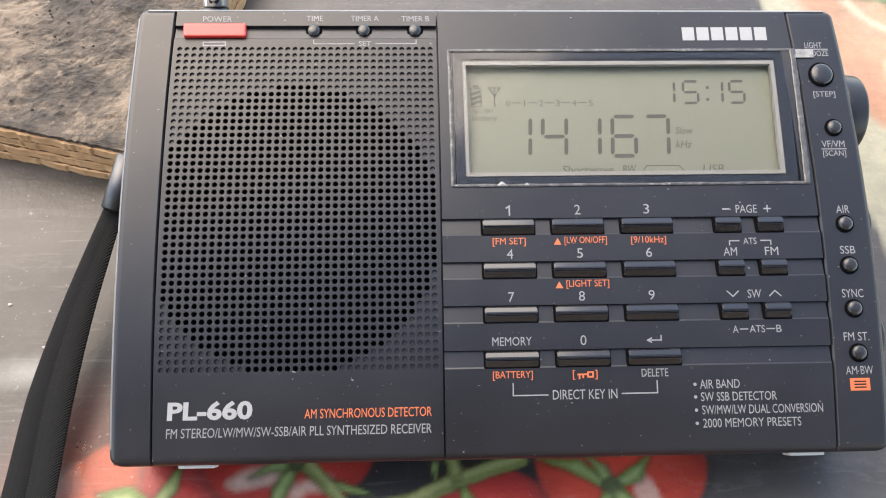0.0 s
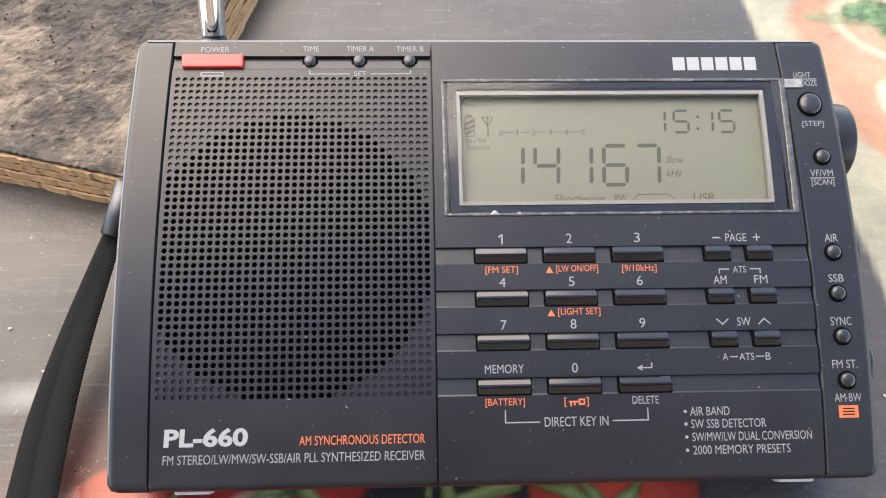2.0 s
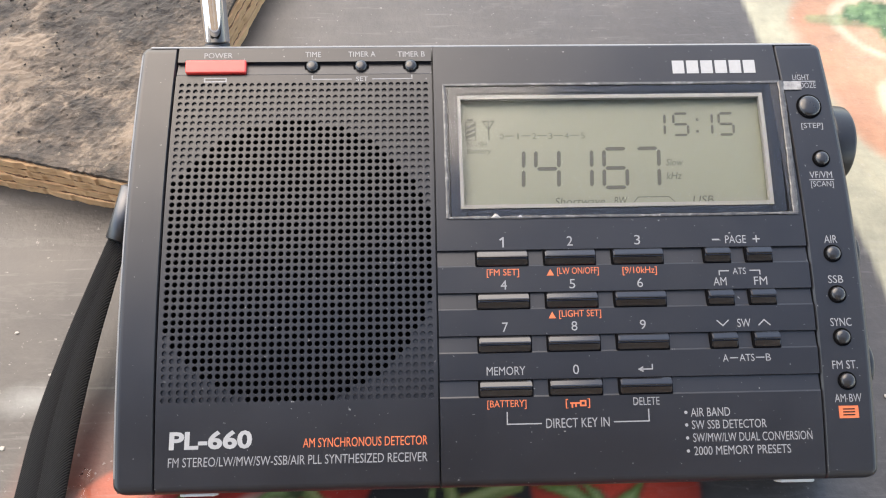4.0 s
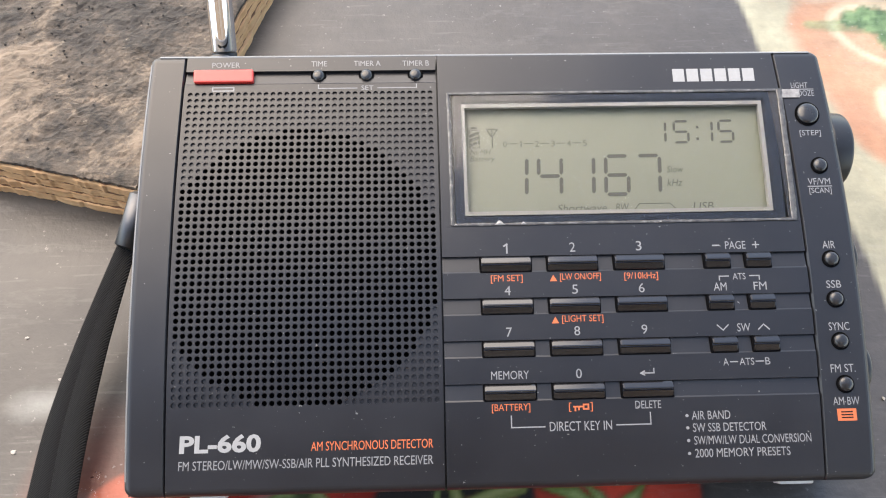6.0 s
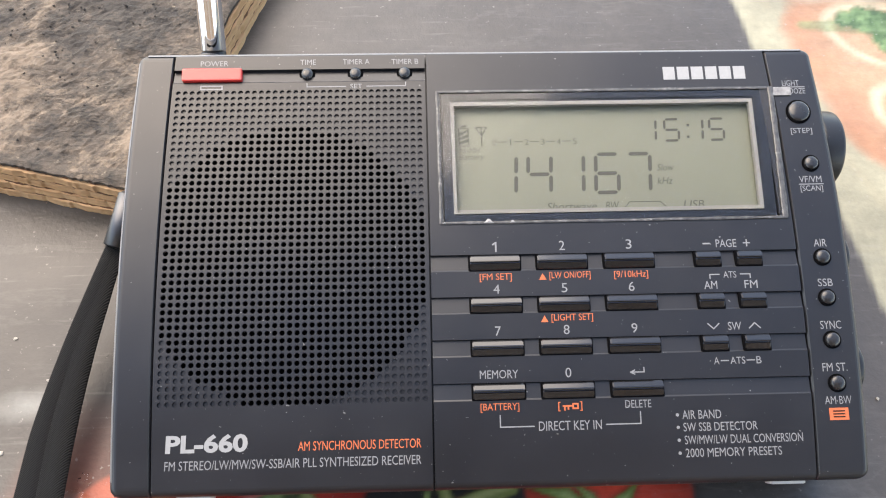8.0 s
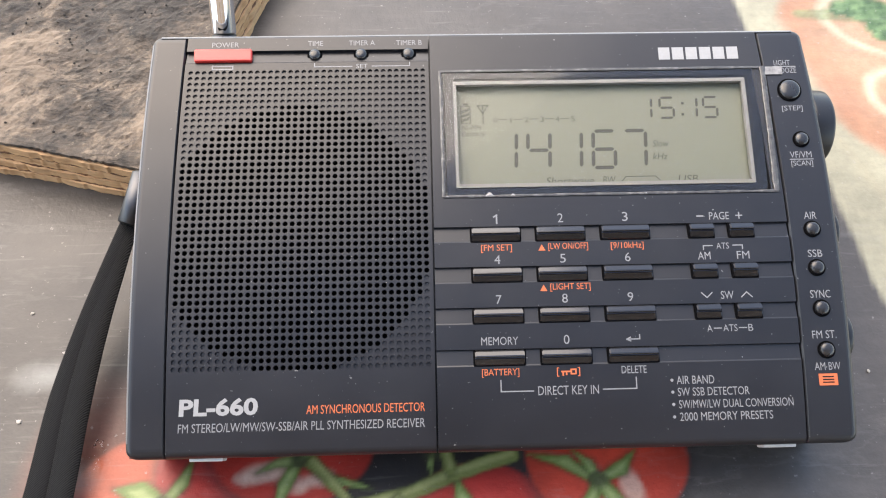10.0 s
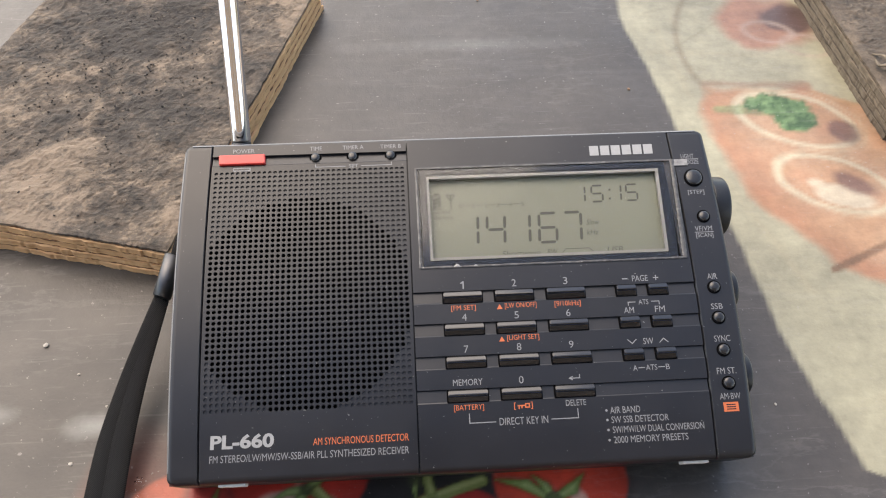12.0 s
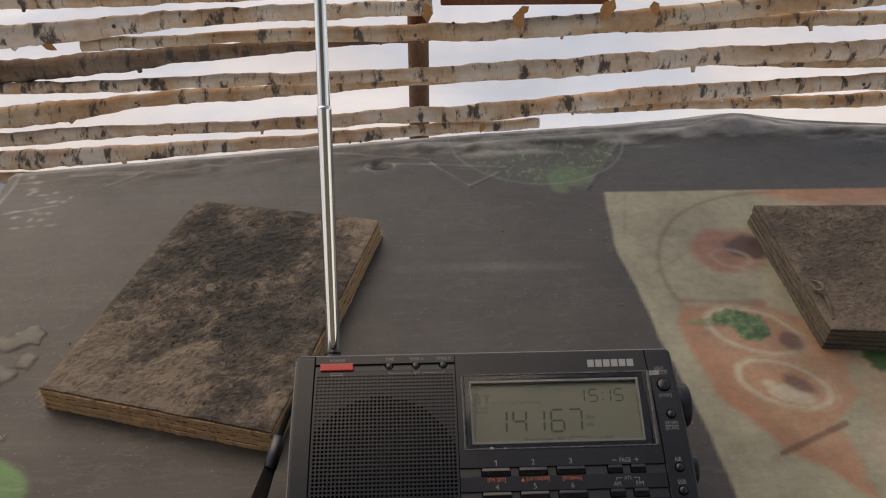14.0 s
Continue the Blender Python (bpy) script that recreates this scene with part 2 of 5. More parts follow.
def extrude_profile(points, a0, a1, axis):
    """A closed bar whose outline (pairs) runs along x (axis 0) or y (axis 1)."""
    bm = bmesh.new()
    rings = []
    for a in (a0, a1):
        rings.append([bm.verts.new((a, p, q) if axis == 0 else (p, a, q)) for p, q in points])
    k = len(points)
    for i in range(k):
        bm.faces.new((rings[0][i], rings[0][(i + 1) % k], rings[1][(i + 1) % k], rings[1][i]))
    bm.faces.new(rings[0][::-1])
    bm.faces.new(rings[1])
    bmesh.ops.recalc_face_normals(bm, faces=bm.faces)
    return bm


def sweep(points, radii, sides=12, flat=1.0, squash=(0, 0, 1)):
    """A tube along points; flat < 1 thins it along squash."""
    bm = bmesh.new()
    rings = []
    pts = [Vector(p) for p in points]
    for i, p in enumerate(pts):
        d = (pts[min(i + 1, len(pts) - 1)] - pts[max(i - 1, 0)]).normalized()
        up = Vector(squash)
        side = d.cross(up).normalized()
        up = side.cross(d).normalized()
        r = radii[i] if isinstance(radii, (list, tuple)) else radii
        rings.append([bm.verts.new(p + side * (r * math.cos(a)) + up * (r * flat * math.sin(a))) for a in (2 * math.pi * k / sides for k in range(sides))])
    for a, b in zip(rings, rings[1:]):
        for k in range(sides):
            bm.faces.new((a[k], a[(k + 1) % sides], b[(k + 1) % sides], b[k]))
    bm.faces.new(rings[0][::-1])
    bm.faces.new(rings[-1])
    bmesh.ops.recalc_face_normals(bm, faces=bm.faces)
    return bm


def smooth_path(points, steps=10):
    """Catmull-Rom through the points."""
    p = [Vector(q) for q in points]
    p = [p[0] * 2 - p[1]] + p + [p[-1] * 2 - p[-2]]
    out = []
    for i in range(1, len(p) - 2):
        for s in range(steps):
            t = s / steps
            out.append(0.5 * (2 * p[i] + (p[i + 1] - p[i - 1]) * t + (2 * p[i - 1] - 5 * p[i] + 4 * p[i + 1] - p[i + 2]) * t * t + (3 * p[i] - p[i - 1] - 3 * p[i + 1] + p[i + 2]) * t ** 3))
    return out + [p[-2]]


def mm(*v):
    return tuple(a / 1000 for a in v)


# ---- ground, table and cloth ----
GROUND = -0.86


def snow_ground():
    xs = np.concatenate([-np.geomspace(400, 6, 14), np.linspace(-5, 5, 60), np.geomspace(6, 400, 14)])
    ys = np.concatenate([-np.geomspace(400, 5, 12), np.linspace(-4, 8, 80), np.geomspace(9, 600, 16)])
    verts, faces = [], []
    for y in ys:
        for x in xs:
            near = max(0.0, 1 - max(abs(x), abs(y - 2)) / 9)
            z = GROUND - 0.02 + near * 0.11 * (noise.fractal(Vector((x * 0.9, y * 1.6, 3.1)), 1.0, 2.0, 4)) + max(0, y - 1.9) * 0.02 * near
            verts.append((x, y, z))
    w = len(xs)
    for j in range(len(ys) - 1):
        for i in range(w - 1):
            faces.append((j * w + i, j * w + i + 1, (j + 1) * w + i + 1, (j + 1) * w + i))
    me = bpy.data.meshes.new("ground")
    me.from_pydata(verts, [], faces)
    me.materials.append(M_SNOW)
    for p in me.polygons:
        p.use_smooth = True
    tagged(new("ground", me), "bright uneven snow covering the open ground", "ground", kind="structure")


snow_ground()


def wall_behind():
    """An unseen plank wall behind the viewpoint, added to dim low light and reflections."""
    root = tagged(new("wall_south"), "unseen grey plank wall added behind the table to block light", "wall", kind="structure")
    root.location = (0, -1.6, GROUND)
    for k in range(16):
        x = -1.2 + k * 0.15
        part("plank", box(x + 0.002, x + 0.148, -0.03 - 0.004 * (k % 2), 0.0, -0.05, 2.35, 0.003, 1), M_WALL, root)


wall_behind()


def eaves():
    """An unseen sloping board overhead, added to darken reflections on the radio."""
    verts = [(-1.5, -1.62, 1.62), (1.5, -1.62, 1.62), (1.5, -0.85, 1.5), (-1.5, -0.85, 1.5)]
    me = bpy.data.meshes.new("ceiling")
    me.from_pydata(verts + [(x, y, z + 0.03) for x, y, z in verts], [], [(3, 2, 1, 0), (4, 5, 6, 7), (0, 1, 5, 4), (1, 2, 6, 5), (2, 3, 7, 6), (3, 0, 4, 7)])
    me.materials.append(M_WALL)
    tagged(new("ceiling", me), "unseen grey board added overhead to block skylight", "ceiling", kind="structure")


eaves()


def back_edge(x):
    """The far edge of the table top."""
    return np.where(x < 0.08, 0.3238 + (x + 0.344) * 0.135, 0.381 + (np.clip(x, 0.08, 0.2) - 0.08) * 0.12 - np.clip(x - 0.24, 0, 0.3) * 0.12)


def left_edge(y):
    return -0.376 + 0.1 * np.clip(y, -0.6, 0.33)


def soft(d, w):
    """1 inside (d < 0), 0 outside, blurred over w."""
    return np.clip(0.5 - d / w, 0, 1)


def ellipse(x, y, cx, cy, rx, ry, turn=0.0):
    c, s = math.cos(turn), math.sin(turn)
    u, v = (x - cx) * c + (y - cy) * s, -(x - cx) * s + (y - cy) * c
    return (np.sqrt((u / rx) ** 2 + (v / ry) ** 2) - 1) * min(rx, ry)


def stroke(x, y, ax, ay, bx, by, r0, r1):
    """Distance to a tapered stroke."""
    dx, dy = bx - ax, by - ay
    t = np.clip(((x - ax) * dx + (y - ay) * dy) / (dx * dx + dy * dy), 0, 1)
    return np.hypot(x - ax - t * dx, y - ay - t * dy) - (r0 + (r1 - r0) * t)


def ripple(x, y, f, seed):
    """Smooth lattice noise in three octaves, about -1 to 1; f sets its fineness."""
    table = np.random.RandomState(seed).uniform(-1, 1, (64, 64))
    out, amp, g = np.zeros_like(x), 0.62, f / 5.0
    for k in range(3):
        u, v = x * g + 17.3 * k + 40, y * g + 5.1 * k + 40
        i, j = np.floor(u).astype(int), np.floor(v).astype(int)
        a, b = u - i, v - j
        a, b = a * a * (3 - 2 * a), b * b * (3 - 2 * b)
        i, j = i % 64, j % 64
        i1, j1 = (i + 1) % 64, (j + 1) % 64
        out += amp * ((table[i, j] * (1 - a) + table[i1, j] * a) * (1 - b) + (table[i, j1] * (1 - a) + table[i1, j1] * a) * b)
        amp, g = amp * 0.55, g * 2.07
    return out * 1.25


def lay(rgb, c, m):
    rgb += (np.array(c) - rgb) * m[..., None]


CREAM_EDGE = [(0.300, 0.1122), (0.283, 0.1122), (0.236, 0.1085), (0.2216, 0.107), (0.15, 0.1165), (0.127, 0.1185), (0.065, 0.1257), (0.0125, 0.130), (-0.047, 0.1412), (-0.064, 0.175), (-0.085, 0.235)]


def cloth_print(x, y):
    """The picture printed on the oilcloth, in base colours, with some sheen painted in."""
    rgb = np.empty(x.shape + (3,))
    rgb[:] = (0.057, 0.05, 0.045)
    streak = ripple(x * 0.25, y * 3.0, 140, 5) * 0.5 + ripple(x * 0.3, y * 6, 300, 6) * 0.5
    rgb *= (1 + 0.09 * streak)[..., None]
    # darker at the near left, most in the nearest band; then printed board seams
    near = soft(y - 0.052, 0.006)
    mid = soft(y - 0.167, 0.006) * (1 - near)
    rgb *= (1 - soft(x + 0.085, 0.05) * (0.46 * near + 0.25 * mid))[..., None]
    seam = np.abs(((y + 0.02 * ripple(x, y * 0, 6, 9)) % 0.115) - 0.057)
    lay(rgb, (0.07, 0.064, 0.06), soft(seam - 0.0012, 0.003) * 0.5)
    lay(rgb, (0.05, 0.047, 0.047), soft(ellipse(x, y, 0.26, 0.355, 0.2, 0.05), 0.06) * 0.6)
    # cream paper with the pizza
    ey, ex = np.array([p[0] for p in CREAM_EDGE][::-1]), np.array([p[1] for p in CREAM_EDGE][::-1])
    edge = np.interp(y, ey, ex) + 0.0016 * ripple(x * 0, y, 150, 3)
    cream = soft(edge - x, 0.002) * soft(y - 0.286, 0.002) * soft(-0.12 - y, 0.01)
    paper = np.empty_like(rgb)
    paper[:] = (0.3, 0.282, 0.198)
    paper *= (1 + 0.10 * ripple(x, y, 60, 11))[..., None]
    for ax, ay, bx, by in ((0.118, 0.19, 0.2, 0.182), (0.13, 0.155, 0.125, 0.21), (0.13, 0.10, 0.15, 0.03), (0.16, -0.02, 0.24, 0.0), (0.2, 0.0, 0.3, -0.05)):
        lay(paper, (0.34, 0.3, 0.2), soft(stroke(x, y, ax, ay, bx, by, 0.0012, 0.0006), 0.004) * 0.55)
    lay(paper, (0.19, 0.15, 0.095), soft(np.abs(ellipse(x, y, 0.232, 0.19, 0.098, 0.092) + 0.001 * ripple(x, y, 120, 25)) - 0.0014, 0.003) * soft(0.16 - y, 0.01) * 0.8)
    for ax, ay, bx, by in ((0.113, 0.262, 0.128, 0.282), (0.128, 0.282, 0.118, 0.235), (0.122, 0.225, 0.165, 0.238), (0.128, 0.19, 0.16, 0.215), (0.135, 0.265, 0.2, 0.255)):
        lay(paper, (0.2, 0.18, 0.12), soft(stroke(x, y, ax, ay, bx, by, 0.0007, 0.0003) + 0.0006 * ripple(x, y, 300, 26), 0.002) * 0.5)
    w = 0.003 * ripple(x, y, 260, 21)
    slice_left = np.interp(y, (0.010, 0.016, 0.031, 0.044, 0.079, 0.12, 0.141, 0.156), (0.202, 0.194, 0.186, 0.168, 0.144, 0.133, 0.132, 0.142))
    slice_right = np.interp(y, (0.010, 0.033, 0.051, 0.06, 0.07, 0.081, 0.097, 0.112, 0.136, 0.156), (0.206, 0.203, 0.204, 0.2, 0.212, 0.224, 0.225, 0.23, 0.23, 0.19))
    salmon = soft(np.maximum.reduce([slice_left - x, x - slice_right, y - 0.157, 0.009 - y]) + w, 0.006)
    salmon = np.maximum(salmon, soft(ellipse(x, y, 0.26, 0.085, 0.04, 0.03) + w * 2, 0.01) * 0.5)
    mottle = ripple(x, y, 420, 22)
    lay(paper, (0.38, 0.2, 0.118), salmon * (0.82 + 0.18 * np.clip(mottle, -1, 1)))
    lay(paper, (0.34, 0.2, 0.11), salmon * soft(0.15 - ripple(x, y, 240, 23), 0.5) * 0.45)
    lay(paper, (0.3, 0.115, 0.06), salmon * soft(x - slice_left - 0.012, 0.02) * 0.45)
    lay(paper, (0.3, 0.11, 0.07), soft(ellipse(x, y, 0.185, 0.213, 0.026, 0.024, 0.4) + w * 2, 0.008) * 0.75)
    lay(paper, (0.06, 0.035, 0.035), soft(ellipse(x, y, 0.2, 0.217, 0.015, 0.013) + w * 1.5, 0.005) * 0.85)
    for cx, cy in ((0.186, 0.205), (0.203, 0.192)):
        lay(paper, (0.36, 0.27, 0.22), soft(np.abs(ellipse(x, y, cx, cy, 0.013, 0.009, -0.3)) - 0.0012 + w * 0.3, 0.0025) * 0.7)
    lay(paper, (0.33, 0.14, 0.07), soft(ellipse(x, y, 0.30, 0.285, 0.07, 0.02), 0.01) * 0.8)
    for cx, cy, rx, ry, turn in ((0.178, 0.1345, 0.0285, 0.0178, -0.42), (0.1815, 0.0905, 0.0265, 0.0165, -0.45)):
        lay(paper, (0.43, 0.37, 0.26), soft(np.abs(ellipse(x, y, cx, cy, rx, ry, turn) + w * 0.25) - 0.0013, 0.0018) * 0.95)
        lay(paper, (0.43, 0.36, 0.25), soft(np.abs(ellipse(x, y, cx + 0.0015, cy, rx + 0.0035, ry + 0.0032, turn) + w * 0.3) - 0.0004, 0.0014) * 0.5)
    lay(paper, (0.45, 0.38, 0.28), soft(ellipse(x, y, 0.184, 0.082, 0.0145, 0.0072, -0.35) + w * 0.5, 0.002))
    lay(paper, (0.45, 0.38, 0.28), soft(ellipse(x, y, 0.173, 0.091, 0.0045, 0.003, -0.2) + w * 0.4, 0.002))
    lay(paper, (0.14, 0.075, 0.06), soft(ellipse(x, y, 0.1905, 0.0895, 0.0105, 0.0055, -0.75) + w * 0.3, 0.003) * 0.85)
    lay(paper, (0.12, 0.06, 0.05), soft(ellipse(x, y, 0.1985, 0.1255, 0.0075, 0.0085, 0.3) + w * 0.4, 0.003) * 0.8)
    lay(paper, (0.22, 0.11, 0.07), soft(stroke(x, y, 0.14, 0.163, 0.19, 0.159, 0.0012, 0.003) + w * 0.5, 0.003) * 0.6)
    bush = 0.002 * ripple(x, y, 900, 31)
    leaf = np.maximum.reduce([soft(ellipse(x, y, 0.172, 0.1445, 0.0165, 0.0085, -0.15) + bush, 0.002), soft(ellipse(x, y, 0.1785, 0.135, 0.011, 0.0095) + bush, 0.002), soft(stroke(x, y, 0.141, 0.143, 0.168, 0.141, 0.0022, 0.0042) + bush * 0.3, 0.002) * 0.6])
    leaf = np.maximum(leaf, soft(ellipse(x, y, 0.252, 0.108, 0.014, 0.012) + bush, 0.003))
    tone = np.clip(0.45 + 0.6 * ripple(x, y, 1500, 33) + (0.16 - x) * 12, 0, 1)
    green = np.array((0.04, 0.09, 0.03)) + tone[..., None] * np.array((0.12, 0.17, 0.08))
    paper += (green - paper) * leaf[..., None]
    lay(paper, (0.16, 0.09, 0.05), soft(stroke(x, y, 0.163, 0.041, 0.206, 0.0605, 0.0014, 0.0021) + w * 0.12, 0.0012) * 0.9)
    lay(paper, (0.43, 0.33, 0.25), soft(ellipse(x, y, 0.24, 0.04, 0.028, 0.026), 0.01) * 0.6)
    paper *= (1 + 0.10 * ripple(x, y, 300, 24) * (1 - 0.5 * salmon))[..., None]
    rgb += (paper - rgb) * cream[..., None]
    # leaf and broccoli prints
    body = ellipse(x, y, -0.268, 0.032, 0.034, 0.019, -0.12)
    lay(rgb, (0.075, 0.2, 0.055), soft(body + 0.001 * ripple(x, y, 200, 38), 0.002))
    lay(rgb, (0.1, 0.25, 0.075), soft(body + 0.004, 0.012) * 0.6 * (0.6 + 0.4 * ripple(x, y, 300, 39)))
    lay(rgb, (0.22, 0.4, 0.15), soft(stroke(x, y, -0.3, 0.036, -0.238, 0.031, 0.0012, 0.0005), 0.0015) * 0.8)
    plate = ellipse(x, y, 0.069, 0.366, 0.071, 0.066)
    tree = soft(plate + 0.004 * ripple(x, y, 300, 41), 0.01) * soft(y - 0.362, 0.02) * soft(0.02 - x, 0.05)
    lay(rgb, (0.06, 0.07, 0.05), tree * 0.8)
    fleck = ripple(x, y, 1700, 42)
    lay(rgb, (0.12, 0.16, 0.09), tree * np.clip((fleck - 0.15) * 3, 0, 1) * 0.7)
    lay(rgb, (0.24, 0.27, 0.2), tree * np.clip((fleck - 0.62) * 4, 0, 1) * 0.7)
    lay(rgb, (0.1, 0.17, 0.075), soft(ellipse(x, y, 0.086, 0.308, 0.016, 0.02, 0.3) + 0.008 * ripple(x, y, 380, 43), 0.008) * 0.65)
    arc = np.abs(ellipse(x, y, 0.069, 0.366, 0.073, 0.068)) - 0.0006
    lay(rgb, (0.24, 0.26, 0.22), soft(arc, 0.0018) * soft(y - 0.37, 0.02) * 0.5)
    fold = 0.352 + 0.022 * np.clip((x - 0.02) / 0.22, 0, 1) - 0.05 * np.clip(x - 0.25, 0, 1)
    # pale sheen along the raised fold, painted into the cloth colour
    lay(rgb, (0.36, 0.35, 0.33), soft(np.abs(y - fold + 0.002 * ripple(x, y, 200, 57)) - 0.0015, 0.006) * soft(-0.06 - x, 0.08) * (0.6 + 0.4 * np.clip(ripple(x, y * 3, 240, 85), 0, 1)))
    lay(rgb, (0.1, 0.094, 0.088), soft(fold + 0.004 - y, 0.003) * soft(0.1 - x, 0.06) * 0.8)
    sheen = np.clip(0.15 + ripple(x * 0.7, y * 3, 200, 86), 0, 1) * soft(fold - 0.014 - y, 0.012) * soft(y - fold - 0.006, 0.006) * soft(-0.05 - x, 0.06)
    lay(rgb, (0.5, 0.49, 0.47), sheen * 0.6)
    # tomatoes on the vine
    lay(rgb, (0.02, 0.018, 0.018), soft(ellipse(x, y, -0.035, -0.062, 0.062, 0.03), 0.012) * 0.9)
    for cx, cy, rx, ry, red in ((-0.094, -0.066, 0.0255, 0.031, (0.40, 0.075, 0.035)), (-0.079, -0.046, 0.014, 0.016, (0.30, 0.028, 0.022)), (-0.042, -0.083, 0.021, 0.022, (0.30, 0.045, 0.035)), (-0.003, -0.066, 0.0225, 0.0205, (0.33, 0.026, 0.02)), (-0.0555, -0.0385, 0.0235, 0.0185, (0.36, 0.03, 0.02)), (0.0343, -0.0445, 0.0232, 0.0198, (0.38, 0.04, 0.022)), (0.045, -0.1, 0.028, 0.026, (0.3, 0.03, 0.02))):
        d = ellipse(x, y, cx, cy, rx, ry)
        core = np.clip(-d / min(rx, ry), 0, 1)
        lay(rgb, (0.025, 0.02, 0.02), soft(d - 0.002, 0.004) * 0.6)
        tint = np.array(red) * 1.35 * (0.72 + 0.5 * core + 0.05 * ripple(x, y, 300, 47))[..., None]
        rgb += (tint - rgb) * soft(d, 0.0012)[..., None]
    lay(rgb, (0.42, 0.1, 0.055), soft(ellipse(x, y, -0.112, -0.056, 0.012, 0.024), 0.02) * 0.5)
    glint = 0.0016 * ripple(x, y, 800, 50)
    for cx, cy, rx, ry, a in ((-0.063, -0.0465, 0.007, 0.0035, 0.8), (-0.05, -0.050, 0.0055, 0.0025, 0.75), (0.0405, -0.0535, 0.0034, 0.0052, 0.7)):
        lay(rgb, (0.62, 0.46, 0.36), soft(ellipse(x, y, cx, cy, rx, ry, 0.3) + glint, 0.002) * a)

    def sepal(ax, ay, bx, by, w):
        """A pointed green sepal with a pale rib."""
        wob = 0.0004 * ripple(x, y, 900, 52)
        d = stroke(x, y, ax, ay, (ax + bx) / 2 + (by - ay) * 0.08, (ay + by) / 2 - (bx - ax) * 0.08, w * 0.75, w)
        d = np.minimum(d, stroke(x, y, (ax + bx) / 2 + (by - ay) * 0.08, (ay + by) / 2 - (bx - ax) * 0.08, bx, by, w, 0.0002)) + wob
        lay(rgb, (0.03, 0.03, 0.012), soft(d - 0.0008, 0.0016) * 0.55)
        lay(rgb, (0.13, 0.2, 0.05), soft(d, 0.0008))
        lay(rgb, (0.3, 0.37, 0.15), soft(d + w * 0.55, 0.0012) * 0.85)

    for cx, cy, tips in (
        (-0.0901, -0.0558, ((-0.104, -0.0505, 0.0034), (-0.083, -0.042, 0.0017), (-0.069, -0.0556, 0.0018), (-0.098, -0.07, 0.003), (-0.086, -0.072, 0.0022))),
        (-0.0531, -0.0435, ((-0.0588, -0.059, 0.0019), (-0.0325, -0.0522, 0.0013), (-0.065, -0.047, 0.0014), (-0.046, -0.036, 0.0015))),
        (-0.0076, -0.063, ((-0.0092, -0.0495, 0.0022), (0.0135, -0.057, 0.0021), (-0.024, -0.072, 0.002), (0.004, -0.079, 0.002))),
        (0.0311, -0.0516, ((0.0118, -0.0436, 0.002), (0.0245, -0.0425, 0.0016), (0.0425, -0.043, 0.0019), (0.0248, -0.069, 0.0022), (0.048, -0.0685, 0.0024))),
        (-0.0155, -0.0425, ((-0.016, -0.0486, 0.0008),)),
    ):
        for bx, by, w in tips:
            sepal(cx, cy, bx, by, w)
        lay(rgb, (0.05, 0.055, 0.03), soft(ellipse(x, y, cx, cy, 0.0026, 0.002), 0.002) * 0.8)
    for ax, ay, bx, by, w in ((-0.0492, -0.0443, -0.0386, -0.0561, 0.0014), (-0.054, -0.07, -0.0386, -0.0575, 0.0022), (-0.0386, -0.0575, -0.0240, -0.0543, 0.002), (-0.024, -0.0548, -0.0093, -0.0485, 0.0019), (-0.0093, -0.0485, 0.0072, -0.0436, 0.0019), (-0.0255, -0.0555, -0.018, -0.066, 0.0012), (-0.0105, -0.047, -0.0115, -0.042, 0.0016)):
        wob = 0.0005 * ripple(x, y, 700, 53)
        d = stroke(x, y, ax, ay, bx, by, w, w) + wob
        lay(rgb, (0.03, 0.03, 0.012), soft(d - 0.0006, 0.0014) * 0.5)
        lay(rgb, (0.17, 0.2, 0.06), soft(d, 0.0008))
        lay(rgb, (0.34, 0.36, 0.15), soft(stroke(x, y, ax, ay + 0.0006, bx, by + 0.0006, w * 0.35, w * 0.35) + wob, 0.001) * 0.8)
    # scuffs, highlights painted along the creases, grease marks and the torn spot
    for ax, ay, bx, by, a in ((-0.3, 0.318, -0.21, 0.322, 0.5), (-0.27, 0.305, -0.235, 0.328, 0.4), (-0.02, 0.33, 0.01, 0.297, 0.5), (0.01, 0.297, 0.035, 0.315, 0.45), (-0.055, 0.33, 0.04, 0.322, 0.5), (-0.1, 0.345, -0.02, 0.335, 0.4), (-0.335, 0.27, -0.3, 0.28, 0.4), (0.1, 0.035, 0.2, 0.02, 0.12), (0.06, -0.06, 0.12, -0.065, 0.18)):
        lay(rgb, (0.42, 0.41, 0.38), soft(stroke(x, y, ax, ay, bx, by, 0.0007, 0.0003) + 0.0006 * ripple(x, y, 500, 58), 0.0016) * a)
    for k in range(26):
        r = np.random.RandomState(100 + k)
        lay(rgb, (0.4, 0.39, 0.36), soft(ellipse(x, y, r.uniform(-0.33, -0.29), r.uniform(0.25, 0.32), r.uniform(0.001, 0.004), r.uniform(0.001, 0.002)), 0.0015) * r.uniform(0.2, 0.6))
    # pale marks; the long thin third one paints a highlight on the cloth
    for cx, cy, rx, ry, a in ((-0.13, -0.016, 0.007, 0.003, 0.5), (-0.168, -0.01, 0.006, 0.003, 0.35), (0.02, 0.2, 0.05, 0.004, 0.1), (-0.115, -0.048, 0.005, 0.005, 0.4), (-0.19, -0.075, 0.012, 0.006, 0.5)):
        lay(rgb, (0.42, 0.43, 0.4), soft(ellipse(x, y, cx, cy, rx, ry) + 0.001 * ripple(x, y, 700, 60), 0.006) * a)
